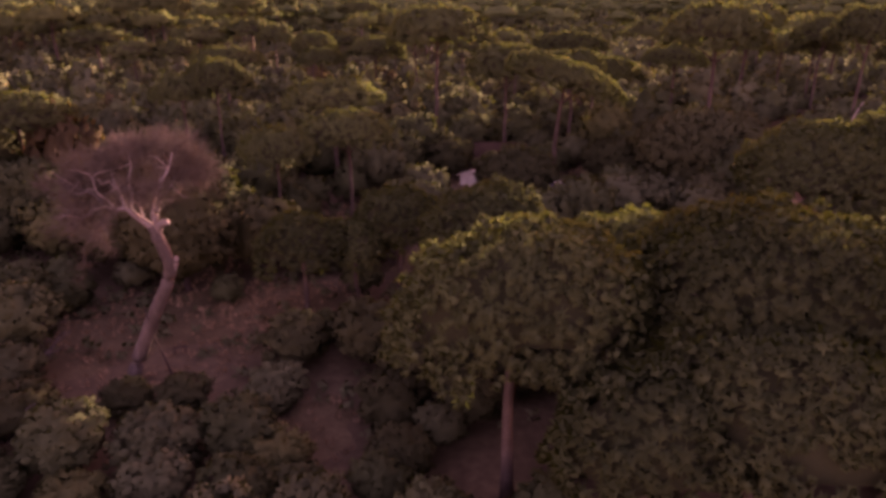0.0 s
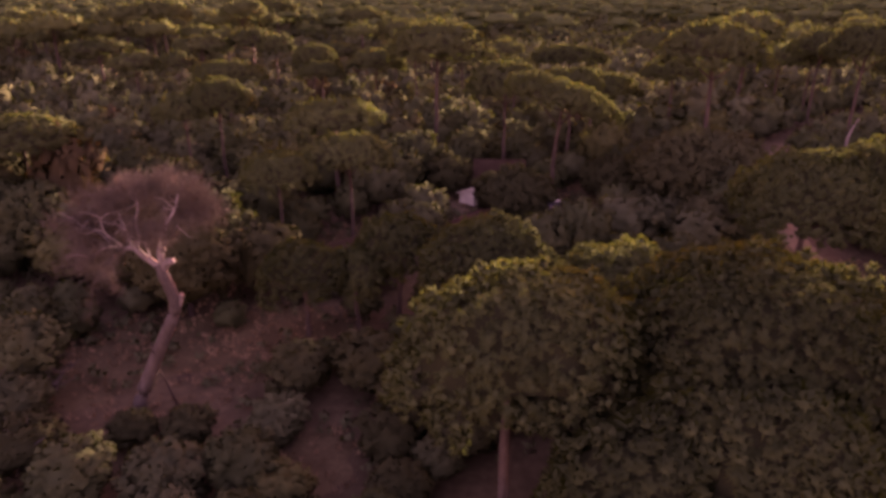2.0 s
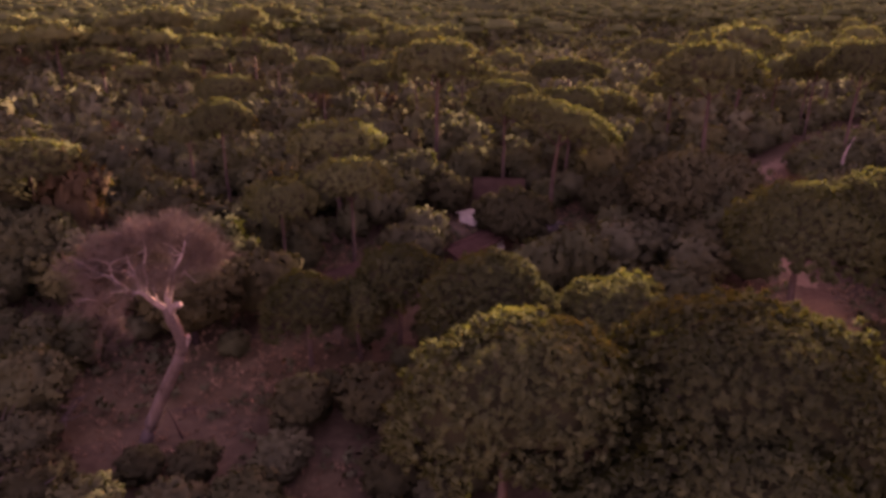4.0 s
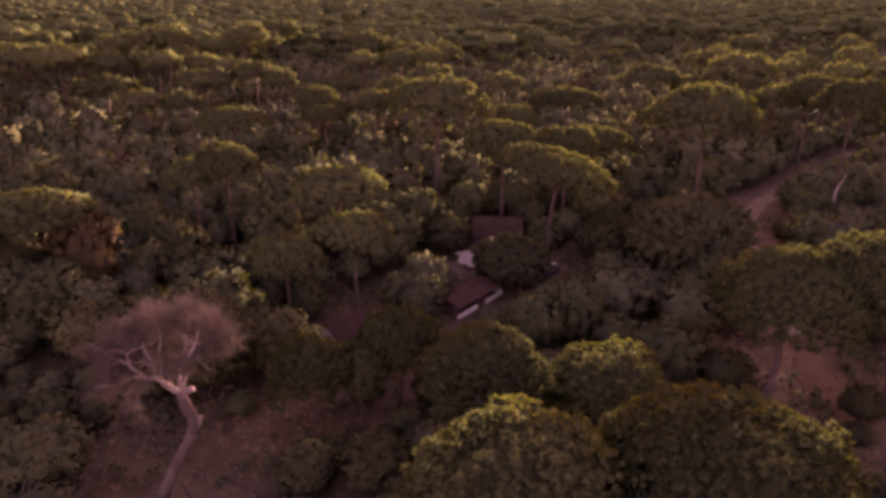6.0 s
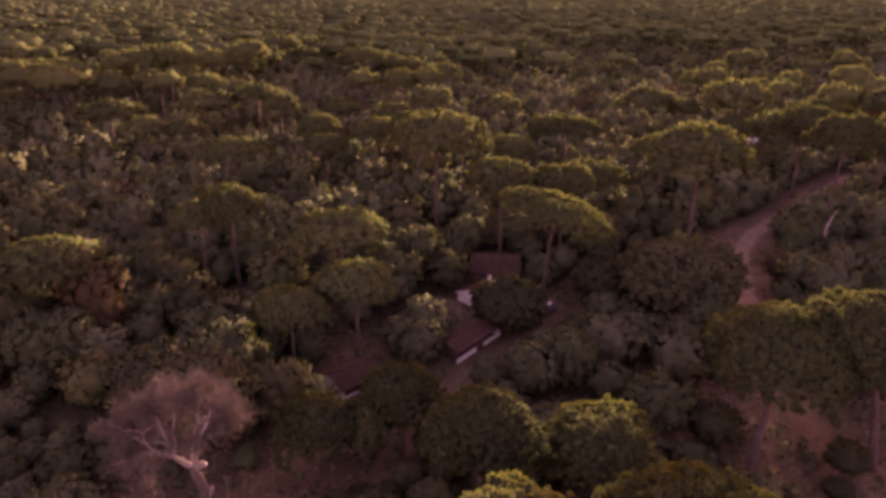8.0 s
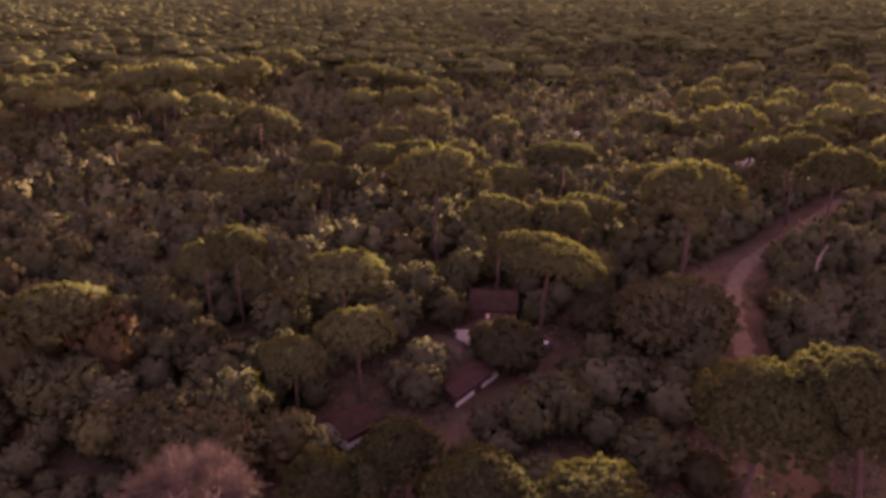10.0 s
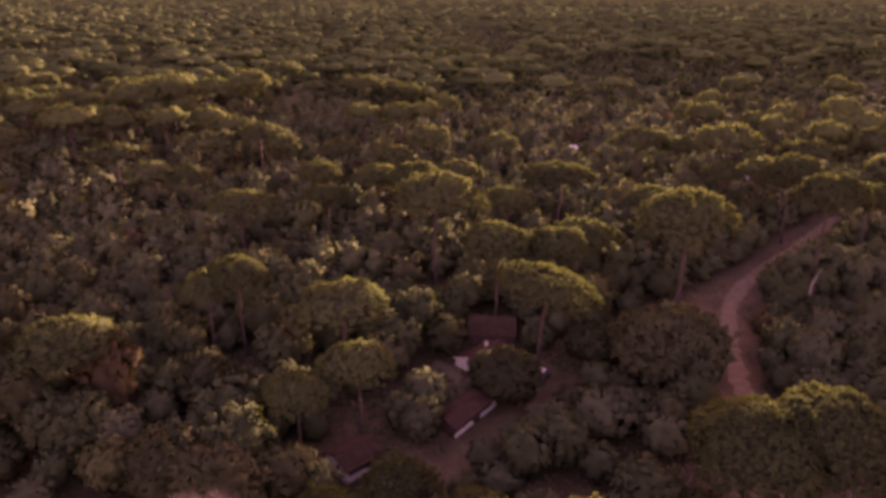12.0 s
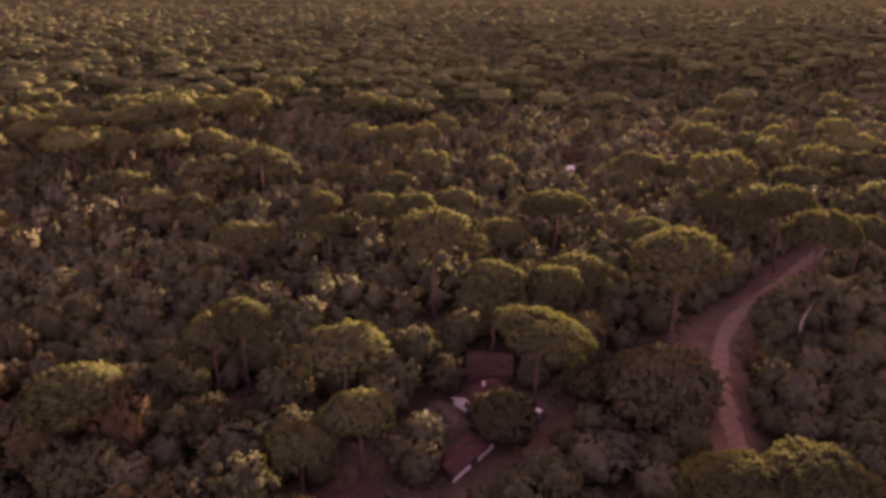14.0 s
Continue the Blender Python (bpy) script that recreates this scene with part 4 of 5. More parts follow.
def dead_tree():
    e = grouped("dead_tree", "leafless grey dead tree with bleached leaning trunk and broken limbs", "dead tree")
    base = np.array((-23.5, 43.4, 0.0))
    e.location = base
    def rel(pts):
        return [np.array(p) - base for p in pts]
    stem = rel([(-23.7, 43.5, -0.3), (-22.9, 43.3, 1.8), (-21.7, 43.0, 4.2), (-20.4, 42.6, 6.6), (-19.3, 42.3, 8.6), (-18.55, 42.0, 10.1), (-18.7, 41.7, 11.4), (-18.95, 41.5, 12.6), (-19.15, 41.5, 13.4)])
    me, p = limb_mesh(stem, 0.54, 0.36, DEADWOOD, 12, 0.05, 1)
    part_of("trunk", me, e, "bleached grey leaning trunk")
    LIMBS = [
        ([(-19.0, 41.6, 12.9), (-18.6, 41.4, 13.55), (-18.0, 41.2, 13.75)], 0.34, 0.22),
        ([(-18.5, 42.0, 10.0), (-18.15, 41.9, 10.6), (-18.05, 41.8, 11.0)], 0.22, 0.16),
        ([(-19.1, 41.5, 13.2), (-19.9, 41.3, 14.0), (-20.6, 41.3, 14.7), (-21.3, 41.2, 14.55), (-21.9, 41.4, 14.8), (-22.7, 41.5, 14.5)], 0.26, 0.04),
        ([(-18.9, 41.5, 13.3), (-18.7, 41.2, 14.4), (-18.2, 41.0, 15.2), (-18.15, 41.2, 16.3), (-17.5, 41.5, 17.2), (-17.3, 41.9, 18.2)], 0.22, 0.05),
        ([(-20.4, 41.3, 14.5), (-20.1, 41.6, 15.4), (-20.45, 41.8, 16.2), (-20.2, 42.3, 17.2), (-20.6, 42.8, 18.2)], 0.14, 0.035),
        ([(-21.2, 41.2, 14.6), (-21.3, 40.8, 15.3), (-22.0, 40.7, 15.8), (-22.2, 40.9, 16.8)], 0.1, 0.025),
        ([(-22.0, 41.4, 14.8), (-22.9, 42.0, 15.5), (-24.1, 42.5, 15.6), (-25.3, 42.6, 16.2)], 0.1, 0.025),
        ([(-19.2, 41.7, 13.4), (-19.5, 42.7, 14.4), (-19.2, 43.8, 15.8), (-19.1, 45.0, 17.4)], 0.15, 0.035),
        ([(-20.7, 41.4, 14.6), (-21.4, 42.6, 15.3), (-22.5, 43.8, 16.3), (-22.8, 45.0, 17.4)], 0.13, 0.03),
        ([(-18.2, 41.0, 15.3), (-17.6, 41.3, 15.9), (-17.3, 42.0, 16.8), (-16.6, 42.6, 17.2)], 0.085, 0.025),
        ([(-21.6, 41.2, 14.6), (-21.9, 40.9, 14.0), (-22.5, 40.7, 13.5), (-22.5, 40.6, 12.7)], 0.06, 0.018),
        ([(-19.7, 41.3, 13.9), (-20.1, 40.8, 14.9), (-20.0, 40.5, 15.8), (-20.7, 40.2, 16.6)], 0.09, 0.025),
        ([(-22.6, 41.4, 14.8), (-23.2, 41.2, 14.1), (-24.1, 41.2, 13.9)], 0.05, 0.016),
        ([(-19.5, 41.4, 13.7), (-19.6, 41.0, 15.0), (-19.3, 40.9, 15.7)], 0.07, 0.02),
    ]
    tips = []
    for i, (pts, r0, r1) in enumerate(LIMBS):
        me, q = limb_mesh(rel(pts), r0, r1, BLEACHED if r0 > 0.12 or i in (5, 11, 13) else DEADWOOD, 8 if r0 > 0.2 else 6, 0.06, 10 + i)
        part_of("limb", me, e)
        if i > 1:
            tips += list(q[len(q) // 3:])
    tips = np.array(tips)
    rb = np.random.default_rng(45)
    for i in range(74):
        st = tips[rb.integers(len(tips))]
        d = unit(np.array((rb.normal(), rb.normal() - 0.3, rb.normal() * 0.7 + 0.35)))
        end = st + d * rb.uniform(0.7, 1.7)
        v, f, sm = tube(bend(st, end, 5, rb.normal(0, 0.18, 3), rb, 0.07), np.linspace(0.04, 0.012, 5), 5)
        part_of("branch", mesh_of("branch", v, f, BLEACHED if i % 2 else DEADWOOD, sm), e)
    rng = np.random.default_rng(44)
    # fine boughs from the limbs out to a dome of twigs
    boughs, tv, k = [], [], 0
    c = np.array((-20.9, 43.8, 13.8)) - base
    for i in range(420):
        d = rng.normal(0, 1, 3)
        d[2] = abs(d[2]) * 1.1 - (0.15 if d[0] > 0 else 0.5)
        d /= np.linalg.norm(d)
        if d[1] < -0.2 and rng.uniform() < 0.72:
            continue
        s = rng.uniform(0.62, 1.0)
        end = c + d * s * np.array((5.7, 4.8, 5.6)) * (1 + 0.12 * math.sin(3.1 * d[0] + 5.3 * d[1]) + 0.1 * math.sin(6.7 * d[1] + 4.1 * d[2]))
        end[2] = min(end[2], 18.1 + rng.uniform(0, 0.5)) + 0.08 * (end[0] - c[0])
        if end[0] > c[0] + 1.2:
            end[2] = max(end[2], 15.4 + rng.uniform(0, 1.2))
        j = np.argmin(np.linalg.norm(tips - end, axis=1) + np.abs(rng.normal(0, 0.6, len(tips))))
        st = tips[j]
        length = np.linalg.norm(end - st)
        p = bend(st, end, 5, (rng.normal(0, 0.12 * length), rng.normal(0, 0.12 * length), 0.1 * length), rng, 0.06 * length)
        r = 0.012 + 0.012 * min(length, 4)
        boughs.append(tube(p, np.linspace(r, 0.012, 5), 4))
        for a in (0.45, 0.65, 0.85, 1.0):
            at = p[min(4, int(round(a * 4)))]
            m = 19
            w = rng.normal(0, 1, (m, 3)) + d * 0.9 + np.array([0, 0, 0.25])
            w /= np.linalg.norm(w, axis=1, keepdims=True)
            ln = rng.uniform(0.4, 1.25, (m, 1))
            t0 = at + rng.normal(0, 0.18, (m, 3))
            mid = t0 + w * ln * 0.55
            t1 = mid + (w + rng.normal(0, 0.45, (m, 3))) * ln * 0.5
            n = np.cross(w, rng.normal(0, 1, (m, 3)))
            n /= np.linalg.norm(n, axis=1, keepdims=True)
            tv.append(np.stack([t0 - n * 0.017, t0 + n * 0.017, mid, mid - n * 0.014, mid + n * 0.014, t1], 1).reshape(-1, 3))
    v, f, s = join(*boughs)
    tagged(part_of("bough", mesh_of("bough", v, f, TWIG, s), e, "thin dry brown boughs"), kind="stuff")
    v = np.concatenate(tv)
    tagged(part_of("twig", mesh_of("twig", v, np.arange(len(v)).reshape(-1, 3), TWIG), e, "haze of fine mauve-grey dry twigs"), kind="stuff")
    me, _ = limb_mesh(rel([(-21.0, 42.6, 5.6), (-20.9, 42.0, 6.4), (-20.75, 41.8, 7.2)]), 0.09, 0.03, DEADWOOD, 6, 0.05, 90)
    part_of("broken_stub", me, e, "pale broken stub")
    return e


dead_tree()

rng = np.random.default_rng(61)
stick = grouped("fallen_branch", "dark bare branch leaning against the dead trunk", "branch")
stick.location = (-20.9, 44.5, lift((-20.9, 44.5)))
me, _ = limb_mesh([(0, 0, -0.05), (-0.2, -0.3, 1.4), (-0.25, -0.75, 2.8), (-0.5, -1.2, 4.4)], 0.09, 0.05, OAKBARK, 6, 0.05, 3)
part_of("bough", me, stick)


def trestle(x, y, turn):
    """A small rough trestle of grey sticks."""
    e = grouped("trestle", "small dark wooden trestle on the dry clearing", "trestle")
    e.matrix_basis = Matrix.Translation((x, y, lift((x, y)))) @ Matrix.Rotation(radians(turn), 4, "Z")
    def rod(name, a, b, r):
        v, f, sm = tube([a, tuple((p + q) / 2 for p, q in zip(a, b)), b], [r, r * 0.95, r * 0.9], 6)
        part_of(name, mesh_of(name, v, f, OAKBARK, sm), e)
    rod("rail", (-0.55, 0, 0.72), (0.55, 0, 0.76), 0.06)
    for sx in (-0.42, 0.4):
        for sy in (-0.25, 0.25):
            rod("leg", (sx, sy, -0.08), (sx * 0.95, sy * 0.1, 0.7), 0.04)


trestle(-21.4, 47.6, 12)


def bare_bush(x, y, size, seed, label):
    """A small leafless bush of pale dead sticks."""
    rng = np.random.default_rng(seed)
    e = grouped("dead_bush", label, "dead bush")
    e.location = (x, y, lift((x, y)))
    for i in range(6):
        a = rng.uniform(0, 6.28)
        end = np.array((math.cos(a) * 0.7, math.sin(a) * 0.7, rng.uniform(0.7, 1.1))) * size
        pieces = [tube(bend((0, 0, -0.05), end, 5, (0, 0, 0.1), rng, 0.08 * size), 0.035 * size * np.linspace(1, 0.3, 5), 5)]
        for j in range(5):
            s = end * rng.uniform(0.4, 0.95)
            pieces.append(tube(bend(s, s + rng.normal(0, 0.32, 3) * size + np.array((0, 0, 0.2 * size)), 4, (0, 0, 0), rng, 0.03), 0.014 * size * np.linspace(1, 0.3, 4), 4))
        v, f, s = join(*pieces)
        part_of("stick", mesh_of("stick", v, f, DEADWOOD, s), e)
    return e


bare_bush(-28.8, 36.2, 3.6, 1, "pale leafless bush of dead sticks")
bare_bush(-11.0, 32.0, 2.2, 2, "pale leafless bush of dead sticks")
bare_bush(-31.5, 44.0, 4.0, 3, "grey leafless bush beside the clearing")
bare_bush(-5.5, 67.0, 4.0, 4, "grey leafless bush beside the track")


def snag(points, r0, r1, label):
    e = grouped("dead_tree", label, "dead tree")
    base = np.array(points[0], float)
    e.location = base
    me, _ = limb_mesh([np.array(p) - base for p in points], r0, r1, BLEACHED, 7, 0.05, 5)
    part_of("trunk", me, e)


snag([(72.0, 117.4, -0.2), (72.2, 117.5, 3.5), (72.0, 117.6, 5.6), (72.4, 117.7, 7.4), (73.4, 117.8, 9.4)], 0.36, 0.12, "bleached curved dead trunk rising from the scrub")


# ---- houses ----
def box(bm, x0, x1, y0, y1, z0, z1):
    m = Matrix.Translation(((x0 + x1) / 2, (y0 + y1) / 2, (z0 + z1) / 2)) @ Matrix.Diagonal((x1 - x0, y1 - y0, z1 - z0, 1))
    bmesh.ops.create_cube(bm, size=1, matrix=m)


def boxes(name, rows, mat, parent, label="", bevel=0.015):
    bm = bmesh.new()
    for r in rows:
        box(bm, *r)
    if bevel:
        bmesh.ops.bevel(bm, geom=list(bm.edges), offset=bevel, segments=1, affect="EDGES")
    return part(name, bm, mat, parent, label)


def slope(name, x0, x1, ya, za, yb, zb, mat, parent, wave=0.28, amp=0.035):
    """A tiled roof slope from the eave (ya, za) to the ridge (yb, zb): ribbed across, in courses, with thickness."""
    rng = np.random.default_rng(int(abs(x1) * 10 + abs(ya) * 7))
    wave = wave if x1 - x0 < 20 else 3.0
    nx, ny = max(8, int((x1 - x0) / wave * 4)), max(4, int(math.hypot(yb - ya, zb - za) / (wave * 1.5)))
    xs = np.linspace(x0, x1, nx)
    rows = []
    for j in range(ny + 1):
        for off in ((0.0,) if j in (0, ny) else (0.0, 0.02)):
            s = j / ny
            y, z = ya + (yb - ya) * s, za + (zb - za) * s + off
            rows.append(np.stack([xs, np.full(nx, y), z + amp * np.sin(xs / wave * 6.283) + rng.normal(0, 0.006, nx)], 1))
    n = len(rows)
    top = np.concatenate(rows)
    low = top - np.array((0, 0, 0.12))
    v = np.concatenate([top, low])
    i = (np.arange(n - 1)[:, None] * nx + np.arange(nx - 1)[None]).ravel()
    f = [np.stack([i, i + 1, i + nx + 1], 1), np.stack([i, i + nx + 1, i + nx], 1)]
    o = len(top)
    f += [np.stack([i + o, i + nx + 1 + o, i + 1 + o], 1), np.stack([i + o, i + nx + o, i + nx + 1 + o], 1)]
    for edge in (np.arange(nx), np.arange(nx) + (n - 1) * nx, np.arange(n) * nx, np.arange(n) * nx + nx - 1):
        a, b = edge[:-1], edge[1:]
        f += [np.stack([a, b, b + o], 1), np.stack([a, b + o, a + o], 1)]
    return part_of(name, mesh_of(name, v, np.concatenate(f), mat), parent)


def gable(name, x, w, h0, h1, thick, mat, parent, y0=0.0, y1=None, label=""):
    """An end wall under a pitched roof, between y0 and y1 of a width w."""
    y1 = w if y1 is None else y1
    def hz(y):
        return h0 + (h1 - h0) * (1 - abs(y - w / 2) / (w / 2))
    ring = [(y0, 0), (y1, 0), (y1, hz(y1))] + ([(w / 2, h1)] if y0 < w / 2 - 0.01 and y1 > w / 2 + 0.01 else []) + [(y0, hz(y0))]
    bm = bmesh.new()
    a = [bm.verts.new((x, y, z)) for y, z in ring]
    b = [bm.verts.new((x + thick, y, z)) for y, z in ring]
    bm.faces.new(list(reversed(a)))
    bm.faces.new(b)
    for i in range(len(ring)):
        j = (i + 1) % len(ring)
        bm.faces.new((a[i], a[j], b[j], b[i]))
    bmesh.ops.recalc_face_normals(bm, faces=bm.faces)
    return part(name, bm, mat, parent, label)


def shell(kind, label, corner, along_deg, L, W, wall, ridge, tile, over=0.35, category="house"):
    """A small whitewashed house. x runs along the ridge from the seen gable at x=0, y across it from the seen corner."""
    e = grouped(kind, label, category)
    e.matrix_basis = Matrix.Translation((corner[0], corner[1], lift(corner) - 0.05)) @ Matrix.Rotation(radians(along_deg), 4, "Z")
    pitch = (ridge - wall) / (W / 2)
    slope("roof_slope", -over, L + over, -over, wall - over * pitch + 0.06, W / 2, ridge + 0.06, tile, e)
    slope("roof_slope", -over, L + over, W + over, wall - over * pitch + 0.06, W / 2, ridge + 0.06, tile, e)
    v, f, s = tube([(-over, W / 2, ridge + 0.1), (L / 2, W / 2, ridge + 0.11), (L + over, W / 2, ridge + 0.1)], [0.12] * 3, 8)
    part_of("ridge_tiles", mesh_of("ridge_tiles", v, f, tile, s), e)
    return e


def window(parent, x0, x1, y0, y1, z0, z1, face):
    """A recessed window: frame and pane. face: the axis it looks along."""
    t = 0.06
    if face == "x":
        rows = [(x0, x1, y0, y1, z0, z0 + t), (x0, x1, y0, y1, z1 - t, z1), (x0, x1, y0, y0 + t, z0 + t, z1 - t), (x0, x1, y1 - t, y1, z0 + t, z1 - t)]
        pane = (x0 + 0.03, x1 - 0.03, y0 + t, y1 - t, z0 + t, z1 - t)
    else:
        rows = [(x0, x1, y0, y1, z0, z0 + t), (x0, x1, y0, y1, z1 - t, z1), (x0, x0 + t, y0, y1, z0 + t, z1 - t), (x1 - t, x1, y0, y1, z0 + t, z1 - t)]
        pane = (x0 + t, x1 - t, y0 + 0.03, y1 - 0.03, z0 + t, z1 - t)
    w = boxes("window", rows, WOOD_AND_SHADE, parent, "", 0)
    boxes("pane", [pane], GLASS, w, "", 0)
    return w


# the white gabled house by the yard: half of its gable is an open porch
h = shell("house", "small white house with a clay tile roof and open porch", (6.9, 93.8), 44, 8.0, 6.2, 1.65, 2.95, TILE)
gable("gable_wall", 0.0, 6.2, 1.65, 2.95, 0.25, LIME, h, 3.1, 6.2, "whitewashed half of the gable wall")
# dark colour on the back wall puts in the shade of the open porch
gable("porch_back_wall", 2.4, 6.2, 1.65, 2.95, 0.25, WOOD_AND_SHADE, h, 0.0, 3.1, "porch wall darkened for the shade inside")
boxes("side_wall", [(0.25, 7.75, 5.95, 6.2, 0, 1.65)], LIME, h)
boxes("side_wall", [(2.65, 7.75, 0, 0.25, 0, 1.65)], LIME, h)
boxes("porch_wall", [(0.25, 2.4, 3.1, 3.3, 0, 2.7)], LIME, h)
gable("gable_wall", 7.75, 6.2, 1.65, 2.95, 0.25, LIME, h)
for a, b, za, zb in ((-0.35, 3.1, 1.5, 2.95), (3.1, 6.55, 2.95, 1.5)):
    bm = bmesh.new()
    vs = [bm.verts.new(p) for p in ((-0.42, a, za - 0.14), (-0.42, b, zb - 0.14), (-0.42, b, zb + 0.04), (-0.42, a, za + 0.04), (-0.36, a, za - 0.14), (-0.36, b, zb - 0.14), (-0.36, b, zb + 0.04), (-0.36, a, za + 0.04))]
    for q in ((0, 3, 2, 1), (4, 5, 6, 7), (0, 1, 5, 4), (2, 3, 7, 6), (1, 2, 6, 5), (0, 4, 7, 3)):
        bm.faces.new([vs[i] for i in q])
    bmesh.ops.recalc_face_normals(bm, faces=bm.faces)
    part("verge_board", bm, LIME, h, "white painted verge board")
boxes("post", [(-0.1, 0.05, 0.05, 0.2, 0, 1.6)], WOOD_AND_SHADE, h)
chimney = boxes("chimney", [(4.8, 5.25, 3.6, 4.05, 2.3, 3.8)], LIME, h, "white chimney stack")
boxes("chimney_cap", [(4.72, 5.33, 3.52, 4.13, 3.804, 3.9)], TILE, chimney)

# the long low shed beside the track: half walls under a wide eave
h = shell("shed", "long low shed with white half walls under a clay tile roof", (2.2, 78.4), 51.5, 10.4, 3.6, 2.05, 2.75, TILE, over=0.45, category="shed")
boxes("half_wall", [(0.0, 4.3, 0, 0.22, 0, 0.62)], LIME, h, "whitewashed half wall")
boxes("half_wall", [(6.2, 10.4, 0, 0.22, 0, 0.62)], LIME, h, "whitewashed half wall")
boxes("back_wall", [(0, 10.4, 3.38, 3.6, 0, 2.05)], LIME, h)
gable("end_wall", 10.18, 3.6, 2.05, 2.75, 0.22, LIME, h, 0.225, 3.375)
# this end is coloured dark in place of the gable's shadow
gable("end_wall", 0.0, 3.6, 2.05, 2.75, 0.22, WOOD_AND_SHADE, h, 0.225, 3.375, "end wall darkened for the shadow below the gable")
for x in (0.0, 2.1, 4.16, 6.2, 8.2, 10.26):
    boxes("post", [(x, x + 0.14, 0.04, 0.18, 0.622, 2.0)], WOOD_AND_SHADE, h)
boxes("door", [(4.32, 6.18, 0.08, 0.14, 0.0, 1.9)], WOOD_AND_SHADE, h, "dark boarded door")

# the house with a window beside the pines
h = shell("house", "small white house with a dark tile roof among pines", (-12.0, 69.2), 42, 5.6, 4.8, 2.3, 3.3, BROWNTILE)
gable("gable_wall", 0.0, 4.8, 2.3, 3.3, 0.22, LIME, h, 0.0, 1.7, "whitewashed gable wall")
gable("gable_wall", 0.0, 4.8, 2.3, 3.3, 0.22, LIME, h, 2.6, 4.8, "whitewashed gable wall")
boxes("wall_below_window", [(0, 0.22, 1.7, 2.6, 0, 1.05)], LIME, h, "", 0)
boxes("lintel", [(0, 0.22, 1.7, 2.6, 1.95, 2.9)], LIME, h, "", 0)
window(h, 0.07, 0.17, 1.7, 2.6, 1.05, 1.95, "x")
boxes("side_wall", [(0.225, 5.38, 0, 0.22, 0, 1.0)], LIME, h, "whitewashed lower side wall")
boxes("side_wall", [(0.225, 5.38, 0.04, 0.22, 1.002, 2.25)], WOOD_AND_SHADE, h, "dark band under the eave")
boxes("side_wall", [(0.225, 5.38, 4.58, 4.8, 0, 2.3)], LIME, h)
gable("gable_wall", 5.38, 4.8, 2.3, 3.3, 0.22, LIME, h)

# the larger brown-roofed house behind
h = shell("house", "brown-roofed timber house half hidden by trees", (5.2, 105.0), -4, 8.0, 7.6, 2.3, 4.2, BROWNTILE)
gable("gable_wall", 7.75, 7.6, 2.3, 4.2, 0.25, WOOD_AND_SHADE, h)
gable("gable_wall", 0.0, 7.6, 2.3, 4.2, 0.25, WOOD_AND_SHADE, h)
boxes("side_wall", [(0.255, 3.0, 0, 0.25, 0, 2.3)], WOOD_AND_SHADE, h, "", 0)
boxes("side_wall", [(4.0, 7.745, 0, 0.25, 0, 2.3)], WOOD_AND_SHADE, h, "", 0)
boxes("door", [(3.0, 4.0, 0.1, 0.16, 0, 2.1)], WOOD_AND_SHADE, h, "dark wooden door")
boxes("side_wall", [(0.255, 7.745, 7.35, 7.6, 0, 2.3)], WOOD_AND_SHADE, h)

# huts far along the road
h = shell("hut", "small white hut far along the sandy road", (98.0, 212.0), 25, 5.0, 2.8, 1.9, 2.5, LIME, category="hut")
gable("gable_wall", 0.0, 2.8, 1.9, 2.5, 0.2, LIME, h)
gable("gable_wall", 4.8, 2.8, 1.9, 2.5, 0.2, LIME, h)
boxes("side_wall", [(0.205, 4.795, 0, 0.2, 0, 1.9)], LIME, h)
boxes("side_wall", [(0.205, 4.795, 2.6, 2.8, 0, 1.9)], LIME, h)
h = shell("hut", "tiny pale hut deep in the oak wood", (49.0, 249.0), 15, 3.0, 2.6, 3.0, 3.8, LIME, category="hut")
gable("gable_wall", 0.0, 2.6, 3.0, 3.8, 0.2, LIME, h)
gable("gable_wall", 2.8, 2.6, 3.0, 3.8, 0.2, LIME, h)
boxes("side_wall", [(0.205, 2.795, 0, 0.2, 0, 3.0)], LIME, h)
boxes("side_wall", [(0.205, 2.795, 2.4, 2.6, 0, 3.0)], LIME, h)
for cx, cy, turn, L in ((-450, 1225, 10, 46), (-505, 1440, -8, 60)):
    h = shell("farm_building", "distant pale farm building above the trees", (cx, cy), turn, L, 16, 13, 17, BROWNTILE, category="building")
    gable("gable_wall", 0.0, 16, 13, 17, 0.4, LIME, h)
    gable("gable_wall", L - 0.4, 16, 13, 17, 0.4, LIME, h)
    boxes("side_wall", [(0.41, L - 0.41, 0, 0.4, 0, 13)], LIME, h)
    boxes("side_wall", [(0.41, L - 0.41, 15.6, 16, 0, 13)], LIME, h)


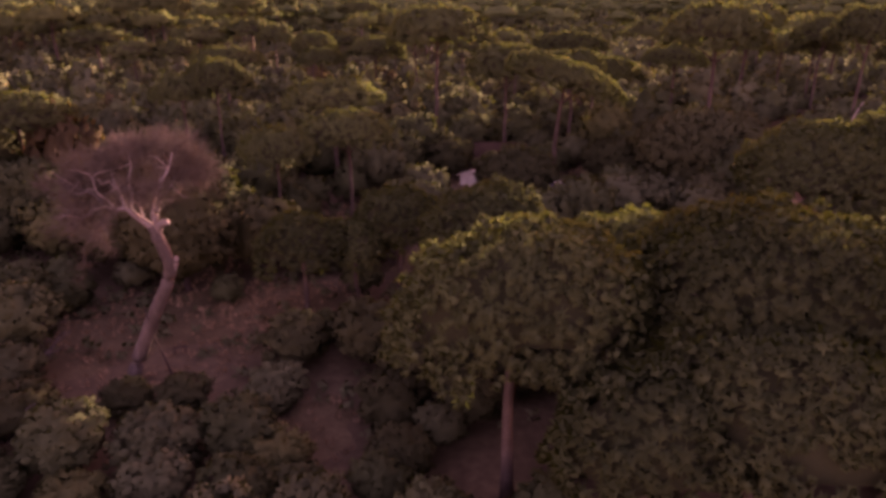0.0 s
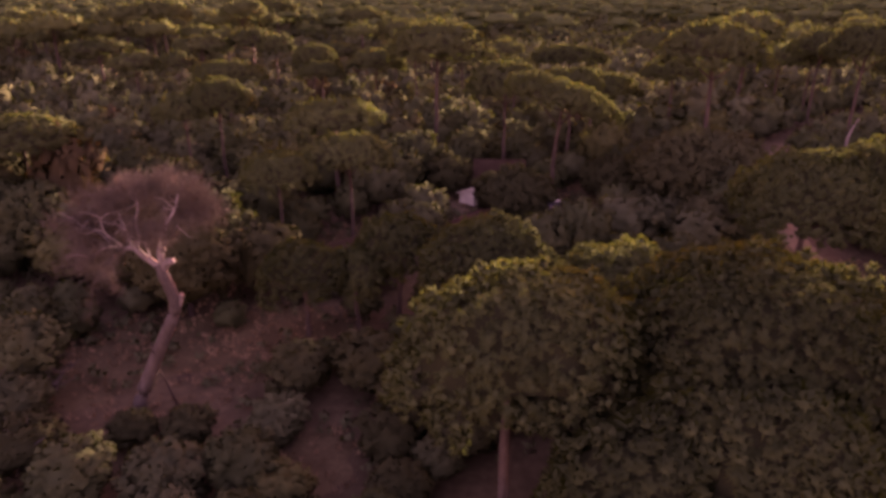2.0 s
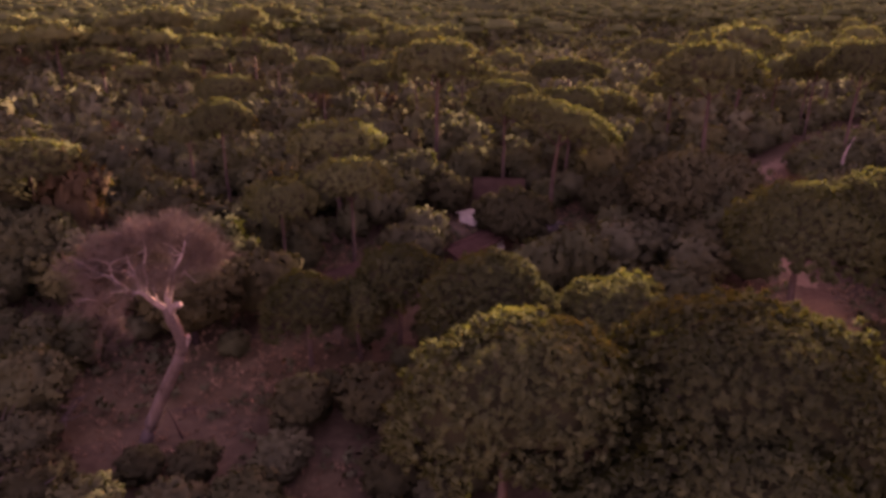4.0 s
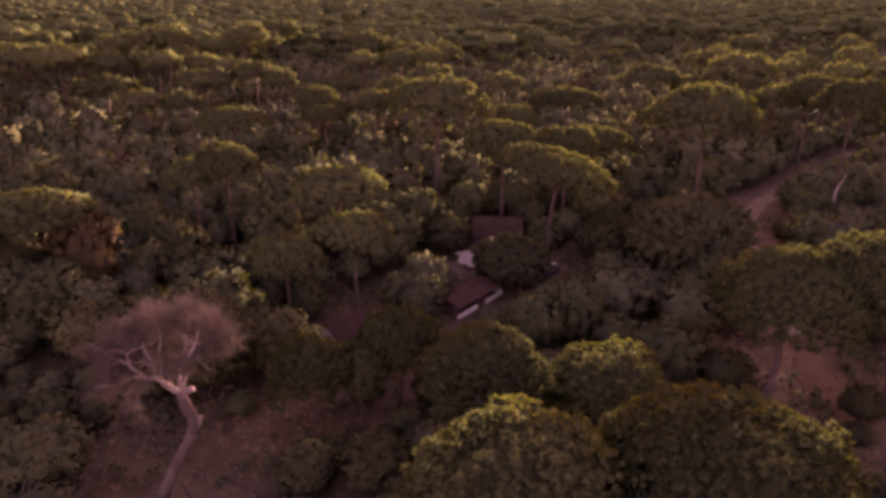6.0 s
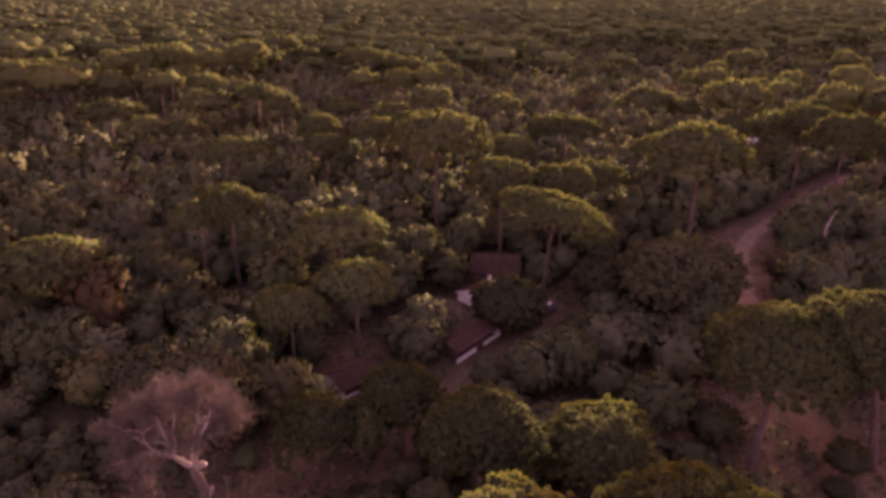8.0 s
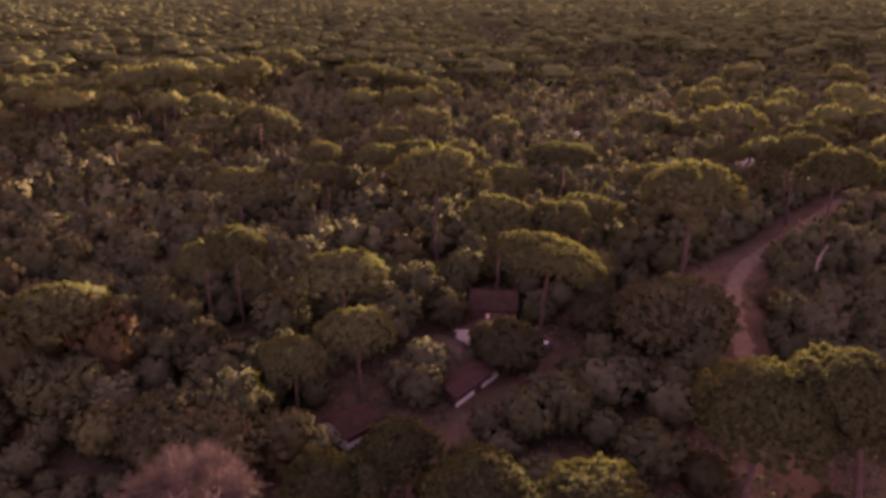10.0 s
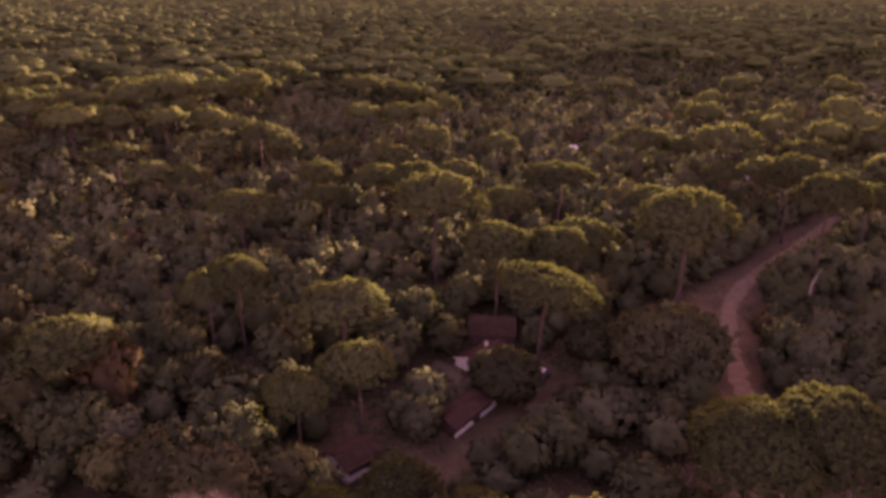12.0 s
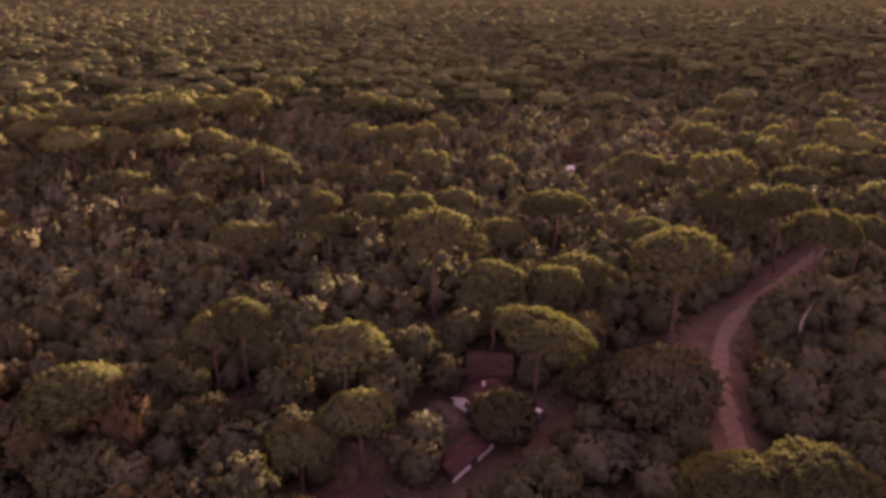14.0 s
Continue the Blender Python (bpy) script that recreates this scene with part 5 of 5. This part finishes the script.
# ---- the parked car ----
def car(x, y, turn):
    e = grouped("car", "small dark grey hatchback with white roof parked beside the track", "car")
    e.matrix_basis = Matrix.Translation((x, y, lift((x, y)) + 0.06)) @ Matrix.Rotation(radians(turn), 4, "Z")
    bm = bmesh.new()
    prof = [(-1.95, 0.35), (-1.98, 0.75), (-1.8, 0.95), (-0.95, 0.98), (0.4, 0.98), (1.75, 0.98), (1.98, 0.85), (2.0, 0.35)]
    roofp = [(-1.0, 0.98), (-0.35, 1.42), (0.9, 1.45), (1.72, 0.98)]
    def prism(pts, half_low, half_top):
        zmin, zmax = min(p[1] for p in pts), max(p[1] for p in pts)
        left, right = [], []
        for px, pz in pts:
            hw = half_low + (half_top - half_low) * (pz - zmin) / (zmax - zmin)
            left.append(bm.verts.new((px, hw, pz)))
            right.append(bm.verts.new((px, -hw, pz)))
        bm.faces.new(left)
        bm.faces.new(list(reversed(right)))
        for i in range(len(pts)):
            j = (i + 1) % len(pts)
            bm.faces.new((left[j], left[i], right[i], right[j]))
    prism(prof, 0.82, 0.8)
    prism(roofp, 0.74, 0.6)
    bmesh.ops.recalc_face_normals(bm, faces=bm.faces)
    bmesh.ops.bevel(bm, geom=list(bm.edges), offset=0.05, segments=2, affect="EDGES")
    part("body", bm, METAL, e)
    boxes("roof_panel", [(-0.3, 0.85, -0.56, 0.56, 1.455, 1.49)], LIME, e, "white roof panel")
    for name, pts in (("windscreen", [(-0.93, 1.03), (-0.4, 1.39)]), ("rear_window", [(1.64, 1.03), (0.98, 1.41)])):
        bm = bmesh.new()
        (xa, za), (xb, zb) = pts
        nrm = Vector((-(zb - za), 0, xb - xa)).normalized() * 0.05
        if nrm.z < 0:
            nrm = -nrm
        q = [bm.verts.new(Vector(c) + nrm) for c in ((xa, -0.66, za), (xa, 0.66, za), (xb, 0.56, zb), (xb, -0.56, zb))]
        r = [bm.verts.new(v.co - nrm * 0.4) for v in q]
        bm.faces.new(q)
        bm.faces.new(list(reversed(r)))
        for i in range(4):
            bm.faces.new((q[i], r[i], r[(i + 1) % 4], q[(i + 1) % 4]))
        bmesh.ops.recalc_face_normals(bm, faces=bm.faces)
        part(name, bm, GLASS, e)
    for sx in (-1.25, 1.25):
        for sy in (-0.76, 0.76):
            v, f, s = tube([(sx, sy - 0.1, 0.3), (sx, sy + 0.1, 0.3)], [0.3, 0.3], 16)
            w = part_of("wheel", mesh_of("wheel", v, f, RUBBER, s), e)
            v, f, s = tube([(sx, sy - 0.115, 0.3), (sx, sy + 0.115, 0.3)], [0.18, 0.18], 12)
            part_of("rim", mesh_of("rim", v, f, METAL, s), w)
    return e


car(16.5, 94.2, 48)


# ---- dry grass in the clearings ----
def grass():
    rng = np.random.default_rng(77)
    out = []
    for cx, cy, rx, ry, turn in PATCHES:
        n = int(rx * ry * 5)
        a, u = rng.uniform(0, 6.28, n), np.sqrt(rng.uniform(0, 1.5, n))
        x, y = rx * u * np.cos(a), ry * u * np.sin(a)
        c, s = math.cos(radians(turn)), math.sin(radians(turn))
        X, Y = cx + x * c - y * s, cy + x * s + y * c
        keep = np.array([along(ROAD, p, q) > 1.7 and along(LANE, p, q) > 1.2 for p, q in zip(X, Y)])
        X, Y = X[keep], Y[keep]
        n, k = len(X), 9
        base = np.stack([X, Y, relief(X, Y) + 0.02], 1)[:, None] + np.concatenate([rng.normal(0, 0.13, (n, k, 2)), np.zeros((n, k, 1))], 2)
        d = np.concatenate([rng.normal(0, 0.45, (n, k, 2)), np.ones((n, k, 1))], 2) * rng.uniform(0.2, 0.6, (n, 1, 1))
        w = np.concatenate([rng.normal(0, 1, (n, k, 2)), np.zeros((n, k, 1))], 2) * 0.035
        out.append(np.stack([base - w, base + w, base + d], 2).reshape(-1, 3))
    v = np.concatenate(out)
    tagged(new("dry_grass", mesh_of("dry_grass", v, np.arange(len(v)).reshape(-1, 3), GRASS)), "tufts of dry straw-coloured grass in the clearings", "grass", kind="stuff")


grass()


# ---- undergrowth ----
def undergrowth():
    rng = np.random.default_rng(78)
    n = 5200
    y = 22 + 100 * np.sqrt(rng.uniform(0.02, 1, n))
    x = rng.uniform(-1, 1, n) * (0.7 * y + 8)
    thin = np.array([noise.noise((a * 0.15, b * 0.15, 9.0)) for a, b in zip(x, y)])
    keep = (thin > -0.12) & np.array([along(ROAD, a, b) > 2.4 and along(LANE, a, b) > 2.4 and all(math.hypot(a - c, b - d) > 0.6 * q for c, d, q in SOLID) for a, b in zip(x, y)])
    x, y = x[keep], y[keep]
    size = rng.uniform(0.25, 0.75, len(x))
    pos = np.stack([x, y, relief(x, y) + size * 0.35], 1)
    v, f, nrm = leaves(rng, pos, size, np.tile([0.0, 0.0, 1.0], (len(x), 1)), 16, leaf=0.5)
    tagged(new("undergrowth", mesh_of("undergrowth", v, f, OLIVE, True, nrm)), "low grey-green scrub on the forest floor", "scrub", kind="stuff")


undergrowth()
